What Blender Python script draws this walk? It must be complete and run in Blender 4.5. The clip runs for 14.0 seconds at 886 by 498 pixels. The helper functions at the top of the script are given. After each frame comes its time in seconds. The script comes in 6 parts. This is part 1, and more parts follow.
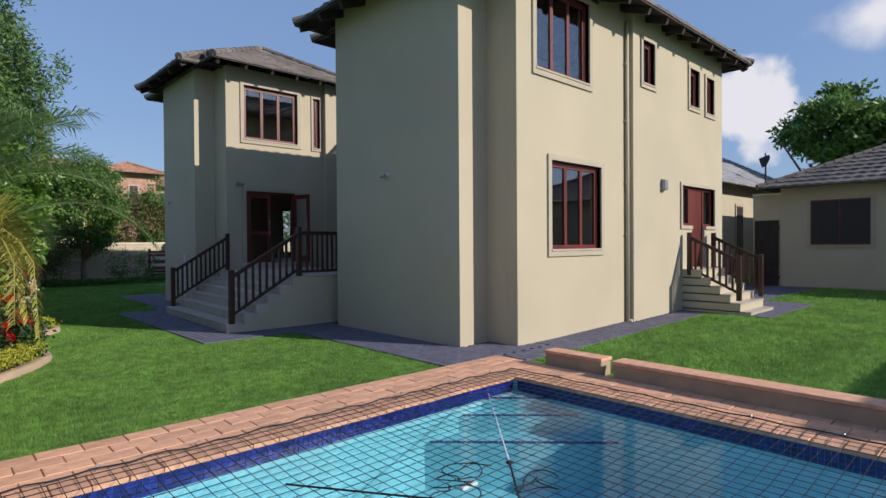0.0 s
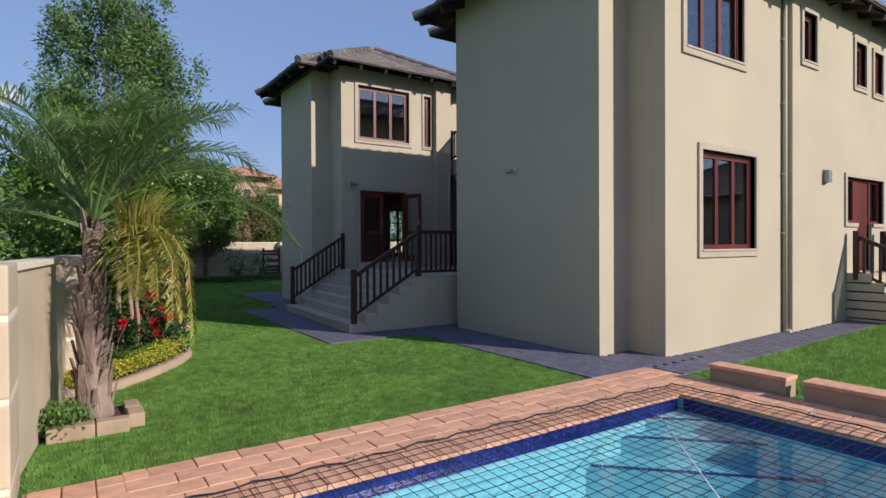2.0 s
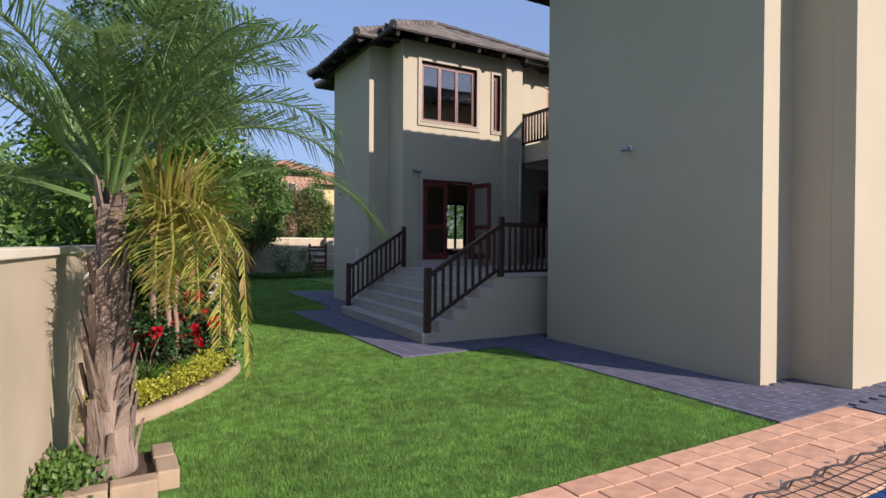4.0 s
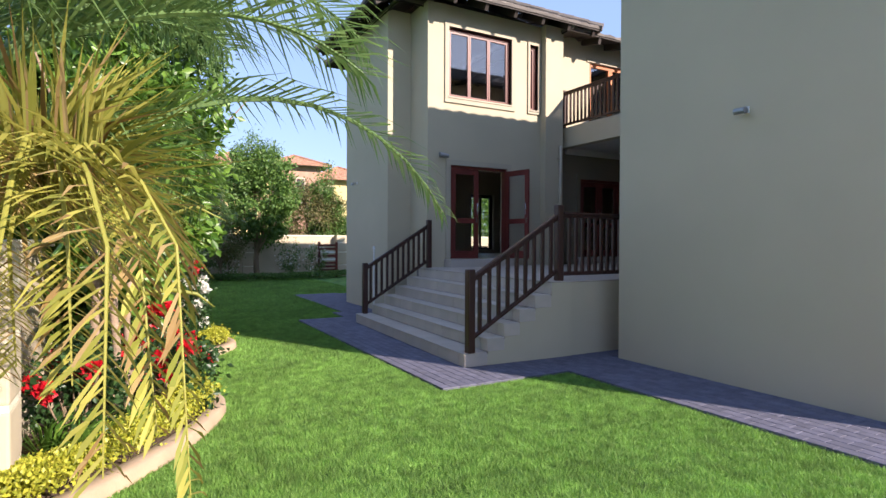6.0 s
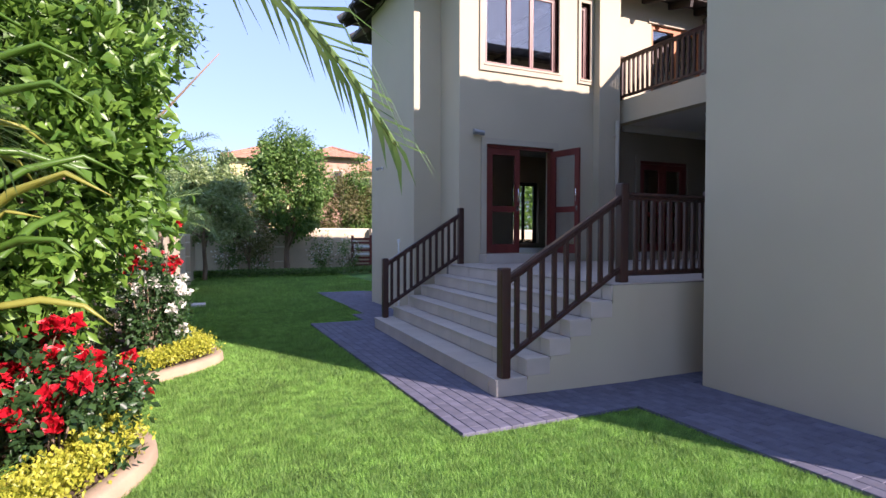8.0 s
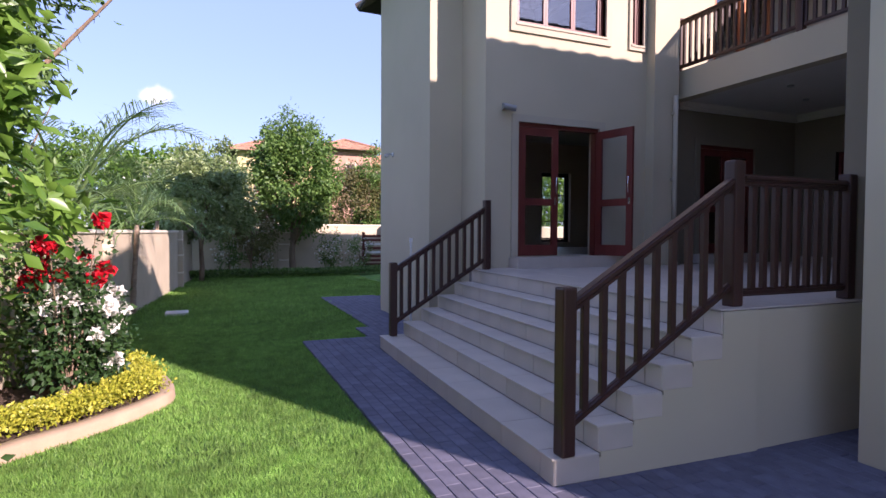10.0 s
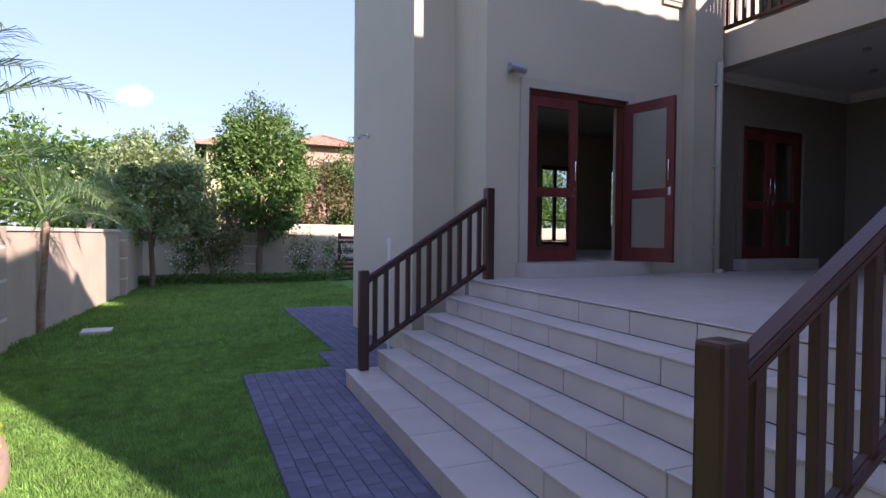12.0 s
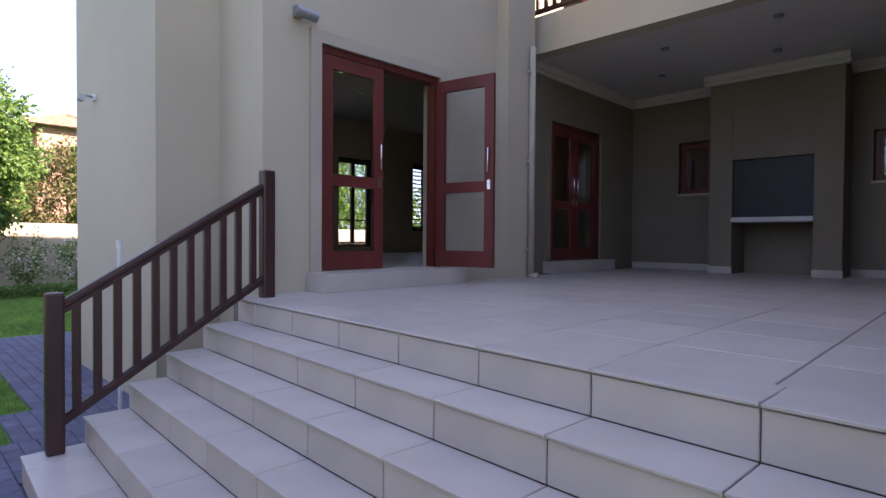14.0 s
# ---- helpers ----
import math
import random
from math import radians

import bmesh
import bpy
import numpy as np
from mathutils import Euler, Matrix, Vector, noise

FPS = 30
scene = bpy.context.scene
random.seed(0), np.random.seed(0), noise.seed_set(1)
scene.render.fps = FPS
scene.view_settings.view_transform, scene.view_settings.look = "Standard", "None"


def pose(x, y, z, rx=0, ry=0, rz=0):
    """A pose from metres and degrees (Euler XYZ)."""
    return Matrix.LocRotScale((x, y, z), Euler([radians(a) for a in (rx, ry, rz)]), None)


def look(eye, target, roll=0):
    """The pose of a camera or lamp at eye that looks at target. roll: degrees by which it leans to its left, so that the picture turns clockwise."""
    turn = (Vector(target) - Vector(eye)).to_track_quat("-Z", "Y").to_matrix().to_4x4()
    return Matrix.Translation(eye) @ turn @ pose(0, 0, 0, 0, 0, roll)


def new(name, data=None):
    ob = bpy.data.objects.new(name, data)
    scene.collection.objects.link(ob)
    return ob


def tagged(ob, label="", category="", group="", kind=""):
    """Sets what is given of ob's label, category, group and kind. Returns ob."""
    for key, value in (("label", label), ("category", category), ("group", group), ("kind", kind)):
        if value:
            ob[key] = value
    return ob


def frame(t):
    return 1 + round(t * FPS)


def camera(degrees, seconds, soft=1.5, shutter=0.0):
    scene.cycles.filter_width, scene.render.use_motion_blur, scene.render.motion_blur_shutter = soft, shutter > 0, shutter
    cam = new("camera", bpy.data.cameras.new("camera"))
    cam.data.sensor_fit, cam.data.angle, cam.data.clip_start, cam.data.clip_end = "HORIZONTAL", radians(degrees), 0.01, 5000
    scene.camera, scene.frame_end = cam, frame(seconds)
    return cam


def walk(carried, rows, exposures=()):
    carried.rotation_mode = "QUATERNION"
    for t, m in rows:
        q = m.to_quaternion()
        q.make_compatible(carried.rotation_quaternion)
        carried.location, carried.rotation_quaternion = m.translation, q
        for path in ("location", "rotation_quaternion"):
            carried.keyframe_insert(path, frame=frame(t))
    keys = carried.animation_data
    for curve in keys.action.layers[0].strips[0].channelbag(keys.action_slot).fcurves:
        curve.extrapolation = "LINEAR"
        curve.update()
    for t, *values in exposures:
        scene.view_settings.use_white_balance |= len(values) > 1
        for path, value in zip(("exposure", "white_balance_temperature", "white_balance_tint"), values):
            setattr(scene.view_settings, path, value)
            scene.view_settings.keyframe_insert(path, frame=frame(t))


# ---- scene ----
cam = camera(77.0, 14.0)
PATH = [
    (0, (0.153, -0.097, 1.744), (1.517, 1.365, 1.723), -0.4),
    (0.5, (0.079, 0.001, 1.753), (1.367, 1.531, 1.733), -0.5),
    (1, (0.02, 0.166, 1.754), (1.239, 1.751, 1.736), -0.4),
    (1.5, (-0.022, 0.415, 1.743), (1.147, 2.038, 1.725), -0.4),
    (2, (-0.011, 0.792, 1.724), (1.103, 2.453, 1.707), -0.3),
    (2.5, (0.003, 1.27, 1.708), (1.068, 2.962, 1.69), -0.2),
    (3, (0.052, 1.765, 1.681), (1.092, 3.473, 1.662), -0.1),
    (3.5, (0.141, 2.266, 1.652), (1.163, 3.985, 1.637), 0.1),
    (3.7, (0.18, 2.464, 1.648), (1.191, 4.19, 1.63), 0.3),
    (6, (0.821, 4.738, 1.596), (1.795, 6.485, 1.57), 0.2),
    (6.5, (1.045, 5.124, 1.59), (2.014, 6.873, 1.556), 0.8),
    (7, (1.318, 5.461, 1.586), (2.258, 7.226, 1.543), 0.7),
    (7.5, (1.582, 5.777, 1.574), (2.461, 7.573, 1.527), 0.3),
    (8, (1.822, 6.133, 1.548), (2.651, 7.952, 1.502), 0.1),
    (10.5, (2.68, 8.329, 1.589), (3.456, 10.172, 1.528), 0.3),
    (11, (2.859, 8.799, 1.557), (3.646, 10.637, 1.505), 0.4),
    (11.5, (3.041, 9.257, 1.536), (3.838, 11.091, 1.487), 0.3),
    (12, (3.224, 9.688, 1.53), (4.057, 11.505, 1.481), 0.5),
    (12.5, (3.391, 10.059, 1.536), (4.335, 11.821, 1.487), 0.6),
    (13, (3.633, 10.371, 1.53), (4.754, 12.027, 1.477), 0.6),
    (13.5, (3.86, 10.671, 1.528), (5.119, 12.224, 1.477), 0.2),
    (14, (4.058, 10.944, 1.525), (5.483, 12.347, 1.488), 0.4),
]
EXPOSURES = [(0, 0.0, 6400, 13), (3.5, 0.2, 6500, 20), (6, 1.06, 6780, 19), (8, 1.22, 6580, 29), (10.5, 1.05, 6520, 37), (12, 1.29, 6560, 38), (13, 1.60, 6700, 37), (14, 1.98, 7300, 34)]
walk(cam, [(t, look(eye, target, roll)) for t, eye, target, roll in PATH], EXPOSURES)

# ---------------------------------------------------------------- world and sun
SUN_AZ = Vector((0.468, -0.884, 0)).normalized()
SUN_EL = radians(26.5)
world = bpy.data.worlds.new("sky")
world.use_nodes = True
scene.world = world
wn, wl = world.node_tree.nodes, world.node_tree.links
wn.clear()
sky = wn.new("ShaderNodeTexSky")
sky.sky_type = "NISHITA"
sky.sun_disc = False
sky.sun_elevation = SUN_EL
sky.sun_rotation = math.atan2(SUN_AZ.x, SUN_AZ.y)
sky.air_density, sky.dust_density, sky.ozone_density = 1.15, 0.35, 3.0
bg = wn.new("ShaderNodeBackground")
bg.inputs["Strength"].default_value = 0.105
wo = wn.new("ShaderNodeOutputWorld")
tc = wn.new("ShaderNodeTexCoord")


def cloud(direction, tight, scale, seed, low, high, flat=2.2):
    """A mask for one cumulus cloud round a direction of the sky."""
    d = Vector(direction).normalized()
    sub = wn.new("ShaderNodeVectorMath")
    sub.operation = "SUBTRACT"
    sub.inputs[1].default_value = d
    wl.new(tc.outputs["Generated"], sub.inputs[0])
    mul = wn.new("ShaderNodeVectorMath")
    mul.operation = "MULTIPLY"
    mul.inputs[1].default_value = (tight, tight, tight * flat)
    wl.new(sub.outputs[0], mul.inputs[0])
    ln = wn.new("ShaderNodeVectorMath")
    ln.operation = "LENGTH"
    wl.new(mul.outputs[0], ln.inputs[0])
    no = wn.new("ShaderNodeTexNoise")
    no.noise_dimensions = "4D"
    no.inputs["W"].default_value = seed
    no.inputs["Scale"].default_value = scale
    no.inputs["Detail"].default_value = 7
    wl.new(tc.outputs["Generated"], no.inputs["Vector"])
    ma = wn.new("ShaderNodeMath")
    ma.operation = "SUBTRACT"
    wl.new(no.outputs["Fac"], ma.inputs[0])
    half = wn.new("ShaderNodeMath")
    half.operation = "MULTIPLY"
    half.inputs[1].default_value = 0.5
    wl.new(ln.outputs["Value"], half.inputs[0])
    wl.new(half.outputs[0], ma.inputs[1])
    mr = wn.new("ShaderNodeMapRange")
    mr.interpolation_type = "SMOOTHSTEP"
    mr.inputs["From Min"].default_value = low
    mr.inputs["From Max"].default_value = high
    wl.new(ma.outputs[0], mr.inputs["Value"])
    return mr.outputs[0]


haze = wn.new("ShaderNodeMix")
haze.data_type = "RGBA"
haze.inputs[0].default_value = 0.6
haze.inputs[7].default_value = (2.3, 3.6, 6.4, 1)
wl.new(sky.outputs[0], haze.inputs[6])
last = haze.outputs[2]
for spec in (((0.93, 0.306, 0.20), 13.0, 14, 1.3, 0.02, 0.22, 0.9), ((0.944, 0.13, 0.30), 8.5, 9, 4.1, 0.06, 0.4, 2.4),
             ((-0.077, 0.975, 0.207), 26.0, 24, 2.7, 0.10, 0.45, 1.7),):
    fac = cloud(*spec)
    mix = wn.new("ShaderNodeMix")
    mix.data_type = "RGBA"
    mix.inputs[7].default_value = (7.4, 7.4, 7.8, 1)
    wl.new(fac, mix.inputs[0])
    wl.new(last, mix.inputs[6])
    last = mix.outputs[2]
wl.new(last, bg.inputs["Color"])
wl.new(bg.outputs[0], wo.inputs["Surface"])

sun = new("sun", bpy.data.lights.new("sun", "SUN"))
sun.data.energy = 5.0
sun.data.angle = radians(0.55)
sun.data.color = (1.0, 0.93, 0.82)
to_sun = Vector((SUN_AZ.x * math.cos(SUN_EL), SUN_AZ.y * math.cos(SUN_EL), math.sin(SUN_EL)))
sun.matrix_world = look(to_sun * 60, (0, 0, 0))
scene.view_settings.exposure = 0.0

# ---------------------------------------------------------------- materials


def material(name, rgb, rough=0.8, metal=0.0, vary=0.12, scale=6.0, grain=60.0, bump=0.15, dist=0.01, spec=0.4, island=0.0, per_object=0.0, tint=None, stretch=None):
    """A surface with variation at two scales, fine relief, and an optional second tint for stains."""
    m = bpy.data.materials.new(name)
    m.use_nodes = True
    n, l = m.node_tree.nodes, m.node_tree.links
    b = n["Principled BSDF"]
    b.inputs["Roughness"].default_value = rough
    b.inputs["Metallic"].default_value = metal
    b.inputs["Specular IOR Level"].default_value = spec
    co = n.new("ShaderNodeTexCoord").outputs["Object"]
    if stretch:
        mp = n.new("ShaderNodeMapping")
        mp.inputs["Scale"].default_value = stretch
        l.new(co, mp.inputs["Vector"])
        co = mp.outputs[0]
    big, fine = n.new("ShaderNodeTexNoise"), n.new("ShaderNodeTexNoise")
    for t, s in ((big, scale), (fine, grain)):
        t.inputs["Scale"].default_value = s
        t.inputs["Detail"].default_value = 5
        l.new(co, t.inputs["Vector"])
    ramp = n.new("ShaderNodeMix")
    ramp.data_type = "RGBA"
    dark = [c * (1 - vary) for c in rgb]
    ramp.inputs[6].default_value = (*(tint or dark), 1)
    ramp.inputs[7].default_value = (*[min(1, c * (1 + vary)) for c in rgb], 1)
    add = n.new("ShaderNodeMath")
    add.operation = "MULTIPLY_ADD"
    add.inputs[1].default_value = 0.5
    l.new(fine.outputs["Fac"], add.inputs[0])
    sh = n.new("ShaderNodeMapRange")
    sh.inputs["From Min"].default_value, sh.inputs["From Max"].default_value = 0.3, 0.7
    sh.inputs["To Min"].default_value, sh.inputs["To Max"].default_value = -0.25, 0.75
    l.new(big.outputs["Fac"], sh.inputs["Value"])
    l.new(sh.outputs[0], add.inputs[2])
    add.use_clamp = True
    l.new(add.outputs[0], ramp.inputs[0])
    out = ramp.outputs[2]
    if island or per_object:
        r = n.new("ShaderNodeNewGeometry").outputs["Random Per Island"] if island else n.new("ShaderNodeObjectInfo").outputs["Random"]
        k = island or per_object
        mr = n.new("ShaderNodeMapRange")
        mr.inputs["To Min"].default_value, mr.inputs["To Max"].default_value = 1 - k, 1 + k
        l.new(r, mr.inputs["Value"])
        hs = n.new("ShaderNodeHueSaturation")
        l.new(mr.outputs[0], hs.inputs["Value"])
        l.new(out, hs.inputs["Color"])
        out = hs.outputs[0]
    l.new(out, b.inputs["Base Color"])
    if bump:
        bp = n.new("ShaderNodeBump")
        bp.inputs["Strength"].default_value = bump
        bp.inputs["Distance"].default_value = dist
        l.new(fine.outputs["Fac"], bp.inputs["Height"])
        l.new(bp.outputs[0], b.inputs["Normal"])
    return m


def leaf_material(name, rgb, rgb2, rough=0.45, through_light=0.35, patches=0.0):
    """Leaves: each island its own green, some light passing through."""
    m = bpy.data.materials.new(name)
    m.use_nodes = True
    n, l = m.node_tree.nodes, m.node_tree.links
    b = n["Principled BSDF"]
    b.inputs["Roughness"].default_value = rough
    r = n.new("ShaderNodeNewGeometry").outputs["Random Per Island"]
    mx = n.new("ShaderNodeMix")
    mx.data_type = "RGBA"
    mx.inputs[6].default_value, mx.inputs[7].default_value = (*rgb, 1), (*rgb2, 1)
    l.new(r, mx.inputs[0])
    out = mx.outputs[2]
    if patches:
        co = n.new("ShaderNodeTexCoord").outputs["Object"]
        for size, k in ((7.0, patches), (1.1, patches * 0.6)):
            no, mr, hs = n.new("ShaderNodeTexNoise"), n.new("ShaderNodeMapRange"), n.new("ShaderNodeHueSaturation")
            no.inputs["Scale"].default_value = size
            no.inputs["Detail"].default_value = 4
            mr.inputs["From Min"].default_value, mr.inputs["From Max"].default_value = 0.32, 0.68
            mr.inputs["To Min"].default_value, mr.inputs["To Max"].default_value = 1 - k, 1 + k
            l.new(co, no.inputs["Vector"])
            l.new(no.outputs["Fac"], mr.inputs["Value"])
            l.new(mr.outputs[0], hs.inputs["Value"])
            l.new(out, hs.inputs["Color"])
            out = hs.outputs[0]
    l.new(out, b.inputs["Base Color"])
    tr = n.new("ShaderNodeBsdfTranslucent")
    l.new(out, tr.inputs["Color"])
    ms = n.new("ShaderNodeMixShader")
    ms.inputs[0].default_value = through_light
    l.new(b.outputs[0], ms.inputs[1])
    l.new(tr.outputs[0], ms.inputs[2])
    l.new(ms.outputs[0], n["Material Output"].inputs["Surface"])
    return m


def glass_material(name, tint, gloss, ripple=0.0):
    """Clear sheet: light passes straight through; gloss grows from its value face on to full at grazing angles."""
    m = bpy.data.materials.new(name)
    m.use_nodes = True
    n, l = m.node_tree.nodes, m.node_tree.links
    n.remove(n["Principled BSDF"])
    tr, gl = n.new("ShaderNodeBsdfTransparent"), n.new("ShaderNodeBsdfGlossy")
    tr.inputs["Color"].default_value = (*tint, 1)
    gl.inputs["Roughness"].default_value = 0.0
    lw, ms = n.new("ShaderNodeLayerWeight"), n.new("ShaderNodeMixShader")
    lw.inputs["Blend"].default_value = 0.5
    pw, ma = n.new("ShaderNodeMath"), n.new("ShaderNodeMath")
    pw.operation, ma.operation = "POWER", "MULTIPLY_ADD"
    pw.inputs[1].default_value = 5.0
    ma.inputs[1].default_value, ma.inputs[2].default_value = 1 - gloss, gloss
    if ripple:
        no, bp = n.new("ShaderNodeTexNoise"), n.new("ShaderNodeBump")
        no.inputs["Scale"].default_value = 5.0
        no.inputs["Detail"].default_value = 3
        l.new(n.new("ShaderNodeTexCoord").outputs["Object"], no.inputs["Vector"])
        bp.inputs["Strength"].default_value = ripple
        bp.inputs["Distance"].default_value = 0.02
        l.new(no.outputs["Fac"], bp.inputs["Height"])
        l.new(bp.outputs[0], gl.inputs["Normal"])
        l.new(bp.outputs[0], lw.inputs["Normal"])
    l.new(lw.outputs["Facing"], pw.inputs[0])
    l.new(pw.outputs[0], ma.inputs[0])
    l.new(ma.outputs[0], ms.inputs[0])
    l.new(tr.outputs[0], ms.inputs[1])
    l.new(gl.outputs[0], ms.inputs[2])
    l.new(ms.outputs[0], n["Material Output"].inputs["Surface"])
    return m


PLASTER = material("plaster", (0.46, 0.405, 0.30), 0.9, vary=0.05, scale=0.7, grain=180, bump=0.25, dist=0.004, spec=0.2)
PLASTER_WHITE = material("ceiling_paint", (0.56, 0.54, 0.51), 0.9, vary=0.04, scale=1.2, grain=150, bump=0.1, dist=0.003)
# Darker copy of the house plaster: porch shade is put into the base colour.
PORCH_SHADE_PLASTER = material("porch_paint", (0.20, 0.167, 0.122), 0.9, vary=0.06, scale=0.8, grain=180, bump=0.25, dist=0.004, spec=0.2)
TRIM = material("trim_plaster", (0.42, 0.37, 0.29), 0.9, vary=0.06, scale=2, grain=160, bump=0.2, dist=0.003, spec=0.2)
WOOD = material("meranti", (0.125, 0.024, 0.019), 0.42, vary=0.3, scale=3, grain=50, bump=0.1, dist=0.002, stretch=(1, 1, 0.12))
WOOD_DARK = material("dark_wood", (0.045, 0.018, 0.014), 0.36, vary=0.3, scale=4, grain=60, bump=0.15, dist=0.002, stretch=(1, 1, 0.15))
WOOD_ORANGE = material("oiled_wood", (0.42, 0.13, 0.04), 0.45, vary=0.2, scale=3, grain=50, bump=0.1, dist=0.002)
RAFTER = material("rafter_wood", (0.035, 0.026, 0.022), 0.7, vary=0.3, scale=3, grain=40)
PALE_ROOF = material("pale_roof_tile", (0.27, 0.265, 0.27), 0.85, vary=0.2, scale=1.5, grain=25, bump=0.4, dist=0.02, island=0.12)
ROOF = material("roof_tile", (0.14, 0.122, 0.11), 0.85, vary=0.3, scale=1.5, grain=25, bump=0.4, dist=0.02, island=0.18)
TERRA_ROOF = material("terracotta_roof", (0.36, 0.19, 0.12), 0.85, vary=0.2, scale=2, grain=25, bump=0.3, dist=0.02, island=0.15)
TILE = material("porcelain_tile", (0.46, 0.40, 0.345), 0.40, vary=0.07, scale=3, grain=90, bump=0.05, dist=0.001, per_object=0.06)
GROUT = material("grout", (0.16, 0.14, 0.13), 0.95, vary=0.2, scale=8, grain=90)
PAVER = material("clay_paver", (0.60, 0.33, 0.21), 0.85, vary=0.16, scale=9, grain=70, bump=0.3, dist=0.006, per_object=0.12)
PAVER_STUFF = material("clay_paver_joined", (0.60, 0.33, 0.21), 0.85, vary=0.16, scale=9, grain=70, bump=0.3, dist=0.006, island=0.12)
BRICK = material("grey_brick", (0.112, 0.110, 0.150), 0.85, vary=0.18, scale=8, grain=70, bump=0.3, dist=0.005, per_object=0.14)
BRICK_STUFF = material("grey_brick_joined", (0.112, 0.110, 0.150), 0.85, vary=0.18, scale=8, grain=70, bump=0.3, dist=0.005, island=0.14)
JOINT = material("joint_sand", (0.10, 0.10, 0.136), 0.95, vary=0.2, scale=10, grain=120)
JOINT_WARM = material("joint_mortar", (0.42, 0.26, 0.185), 0.95, vary=0.2, scale=10, grain=120)
LAWN = material("lawn_soil", (0.09, 0.21, 0.035), 0.95, vary=0.35, scale=2.5, grain=90, bump=0.6, dist=0.02, tint=(0.045, 0.10, 0.018))
FAR_GROUND = material("far_ground", (0.16, 0.15, 0.09), 0.95, vary=0.3, scale=0.2, grain=4)
SOIL = material("bed_soil", (0.10, 0.065, 0.045), 0.95, vary=0.35, scale=6, grain=60, bump=0.8, dist=0.03)
KERB = material("kerb_concrete", (0.37, 0.27, 0.185), 0.9, vary=0.14, scale=4, grain=80, bump=0.35, dist=0.006)
WALL_BLOCK = material("boundary_plaster", (0.50, 0.42, 0.31), 0.9, vary=0.1, scale=1.3, grain=120, bump=0.3, dist=0.005, spec=0.2)
WALL_JOINT = material("boundary_band", (0.70, 0.64, 0.52), 0.9, vary=0.08, scale=2, grain=120)
MOSAIC = material("pool_mosaic", (0.012, 0.022, 0.17), 0.25, vary=0.25, scale=12, grain=60, bump=0.05, island=0.4)
POOL = material("pool_shell", (0.21, 0.53, 0.60), 0.7, vary=0.10, scale=2, grain=40, bump=0.05)
NET = material("net_cord", (0.012, 0.012, 0.016), 0.6, vary=0.2, bump=0)
HOSE = material("hose_plastic", (0.62, 0.66, 0.70), 0.4, vary=0.08, bump=0)
METAL = material("grey_metal", (0.32, 0.33, 0.34), 0.4, metal=0.7, vary=0.08, bump=0)
CHROME = material("chrome", (0.75, 0.75, 0.76), 0.18, metal=1.0, vary=0.02, bump=0)
WHITE_PVC = material("white_pvc", (0.68, 0.68, 0.66), 0.5, vary=0.06, bump=0)
BLACK = material("black_steel", (0.012, 0.013, 0.017), 0.5, vary=0.2, bump=0.05)
STONE_SHELF = material("stone_shelf", (0.55, 0.53, 0.50), 0.5, vary=0.08)
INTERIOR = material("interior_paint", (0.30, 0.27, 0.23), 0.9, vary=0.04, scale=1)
BARK = material("bark", (0.22, 0.155, 0.105), 0.95, vary=0.35, scale=6, grain=40, bump=0.8, dist=0.03, stretch=(1, 1, 0.25))
PALM_BARK = material("palm_husk", (0.20, 0.15, 0.12), 0.95, vary=0.45, scale=5, grain=30, bump=0.8, dist=0.03, stretch=(1.6, 1.6, 0.3), island=0.25)
PALE_BARK = material("pale_bark", (0.30, 0.215, 0.15), 0.9, vary=0.25, scale=5, grain=40, bump=0.5, dist=0.015, stretch=(1, 1, 2.5))
GRASS = leaf_material("grass_blades", (0.115, 0.265, 0.04), (0.255, 0.43, 0.10), 0.6, 0.4, 0.32)
LEAF = leaf_material("shrub_leaf", (0.05, 0.13, 0.018), (0.18, 0.32, 0.05), 0.36)
LEAF_DARK = leaf_material("tree_leaf", (0.05, 0.125, 0.025), (0.17, 0.29, 0.065), 0.45)
LEAF_WISP = leaf_material("wispy_leaf", (0.07, 0.145, 0.04), (0.17, 0.29, 0.09), 0.5)
LEAF_OLIVE = leaf_material("olive_leaf", (0.10, 0.10, 0.03), (0.20, 0.19, 0.07), 0.5)
LEAF_ROSE = leaf_material("rose_leaf", (0.02, 0.055, 0.018), (0.055, 0.12, 0.035), 0.4)
FROND = leaf_material("palm_leaflet", (0.10, 0.19, 0.055), (0.22, 0.34, 0.12), 0.42, 0.35)
STRAP = leaf_material("strap_leaf", (0.24, 0.26, 0.045), (0.50, 0.46, 0.11), 0.45, 0.35)
DEAD = leaf_material("dry_leaf", (0.26, 0.16, 0.055), (0.42, 0.30, 0.13), 0.7, 0.25)
LEAF_PALE = leaf_material("pale_leaf", (0.14, 0.21, 0.07), (0.34, 0.42, 0.19), 0.4)
GOLD = leaf_material("golden_leaf", (0.27, 0.31, 0.03), (0.58, 0.55, 0.07), 0.45, 0.35)
RED = leaf_material("red_petal", (0.40, 0.004, 0.012), (0.60, 0.010, 0.022), 0.5, 0.15)
WHITE = leaf_material("white_petal", (0.75, 0.73, 0.66), (0.85, 0.84, 0.80), 0.5, 0.25)
GLASS = glass_material("window_glass", (0.88, 0.89, 0.90), 0.20)
DOOR_GLASS = glass_material("door_glass", (0.93, 0.94, 0.95), 0.03)
WATER = glass_material("water", (0.76, 0.95, 1.0), 0.025, 0.18)

# ---------------------------------------------------------------- mesh helpers


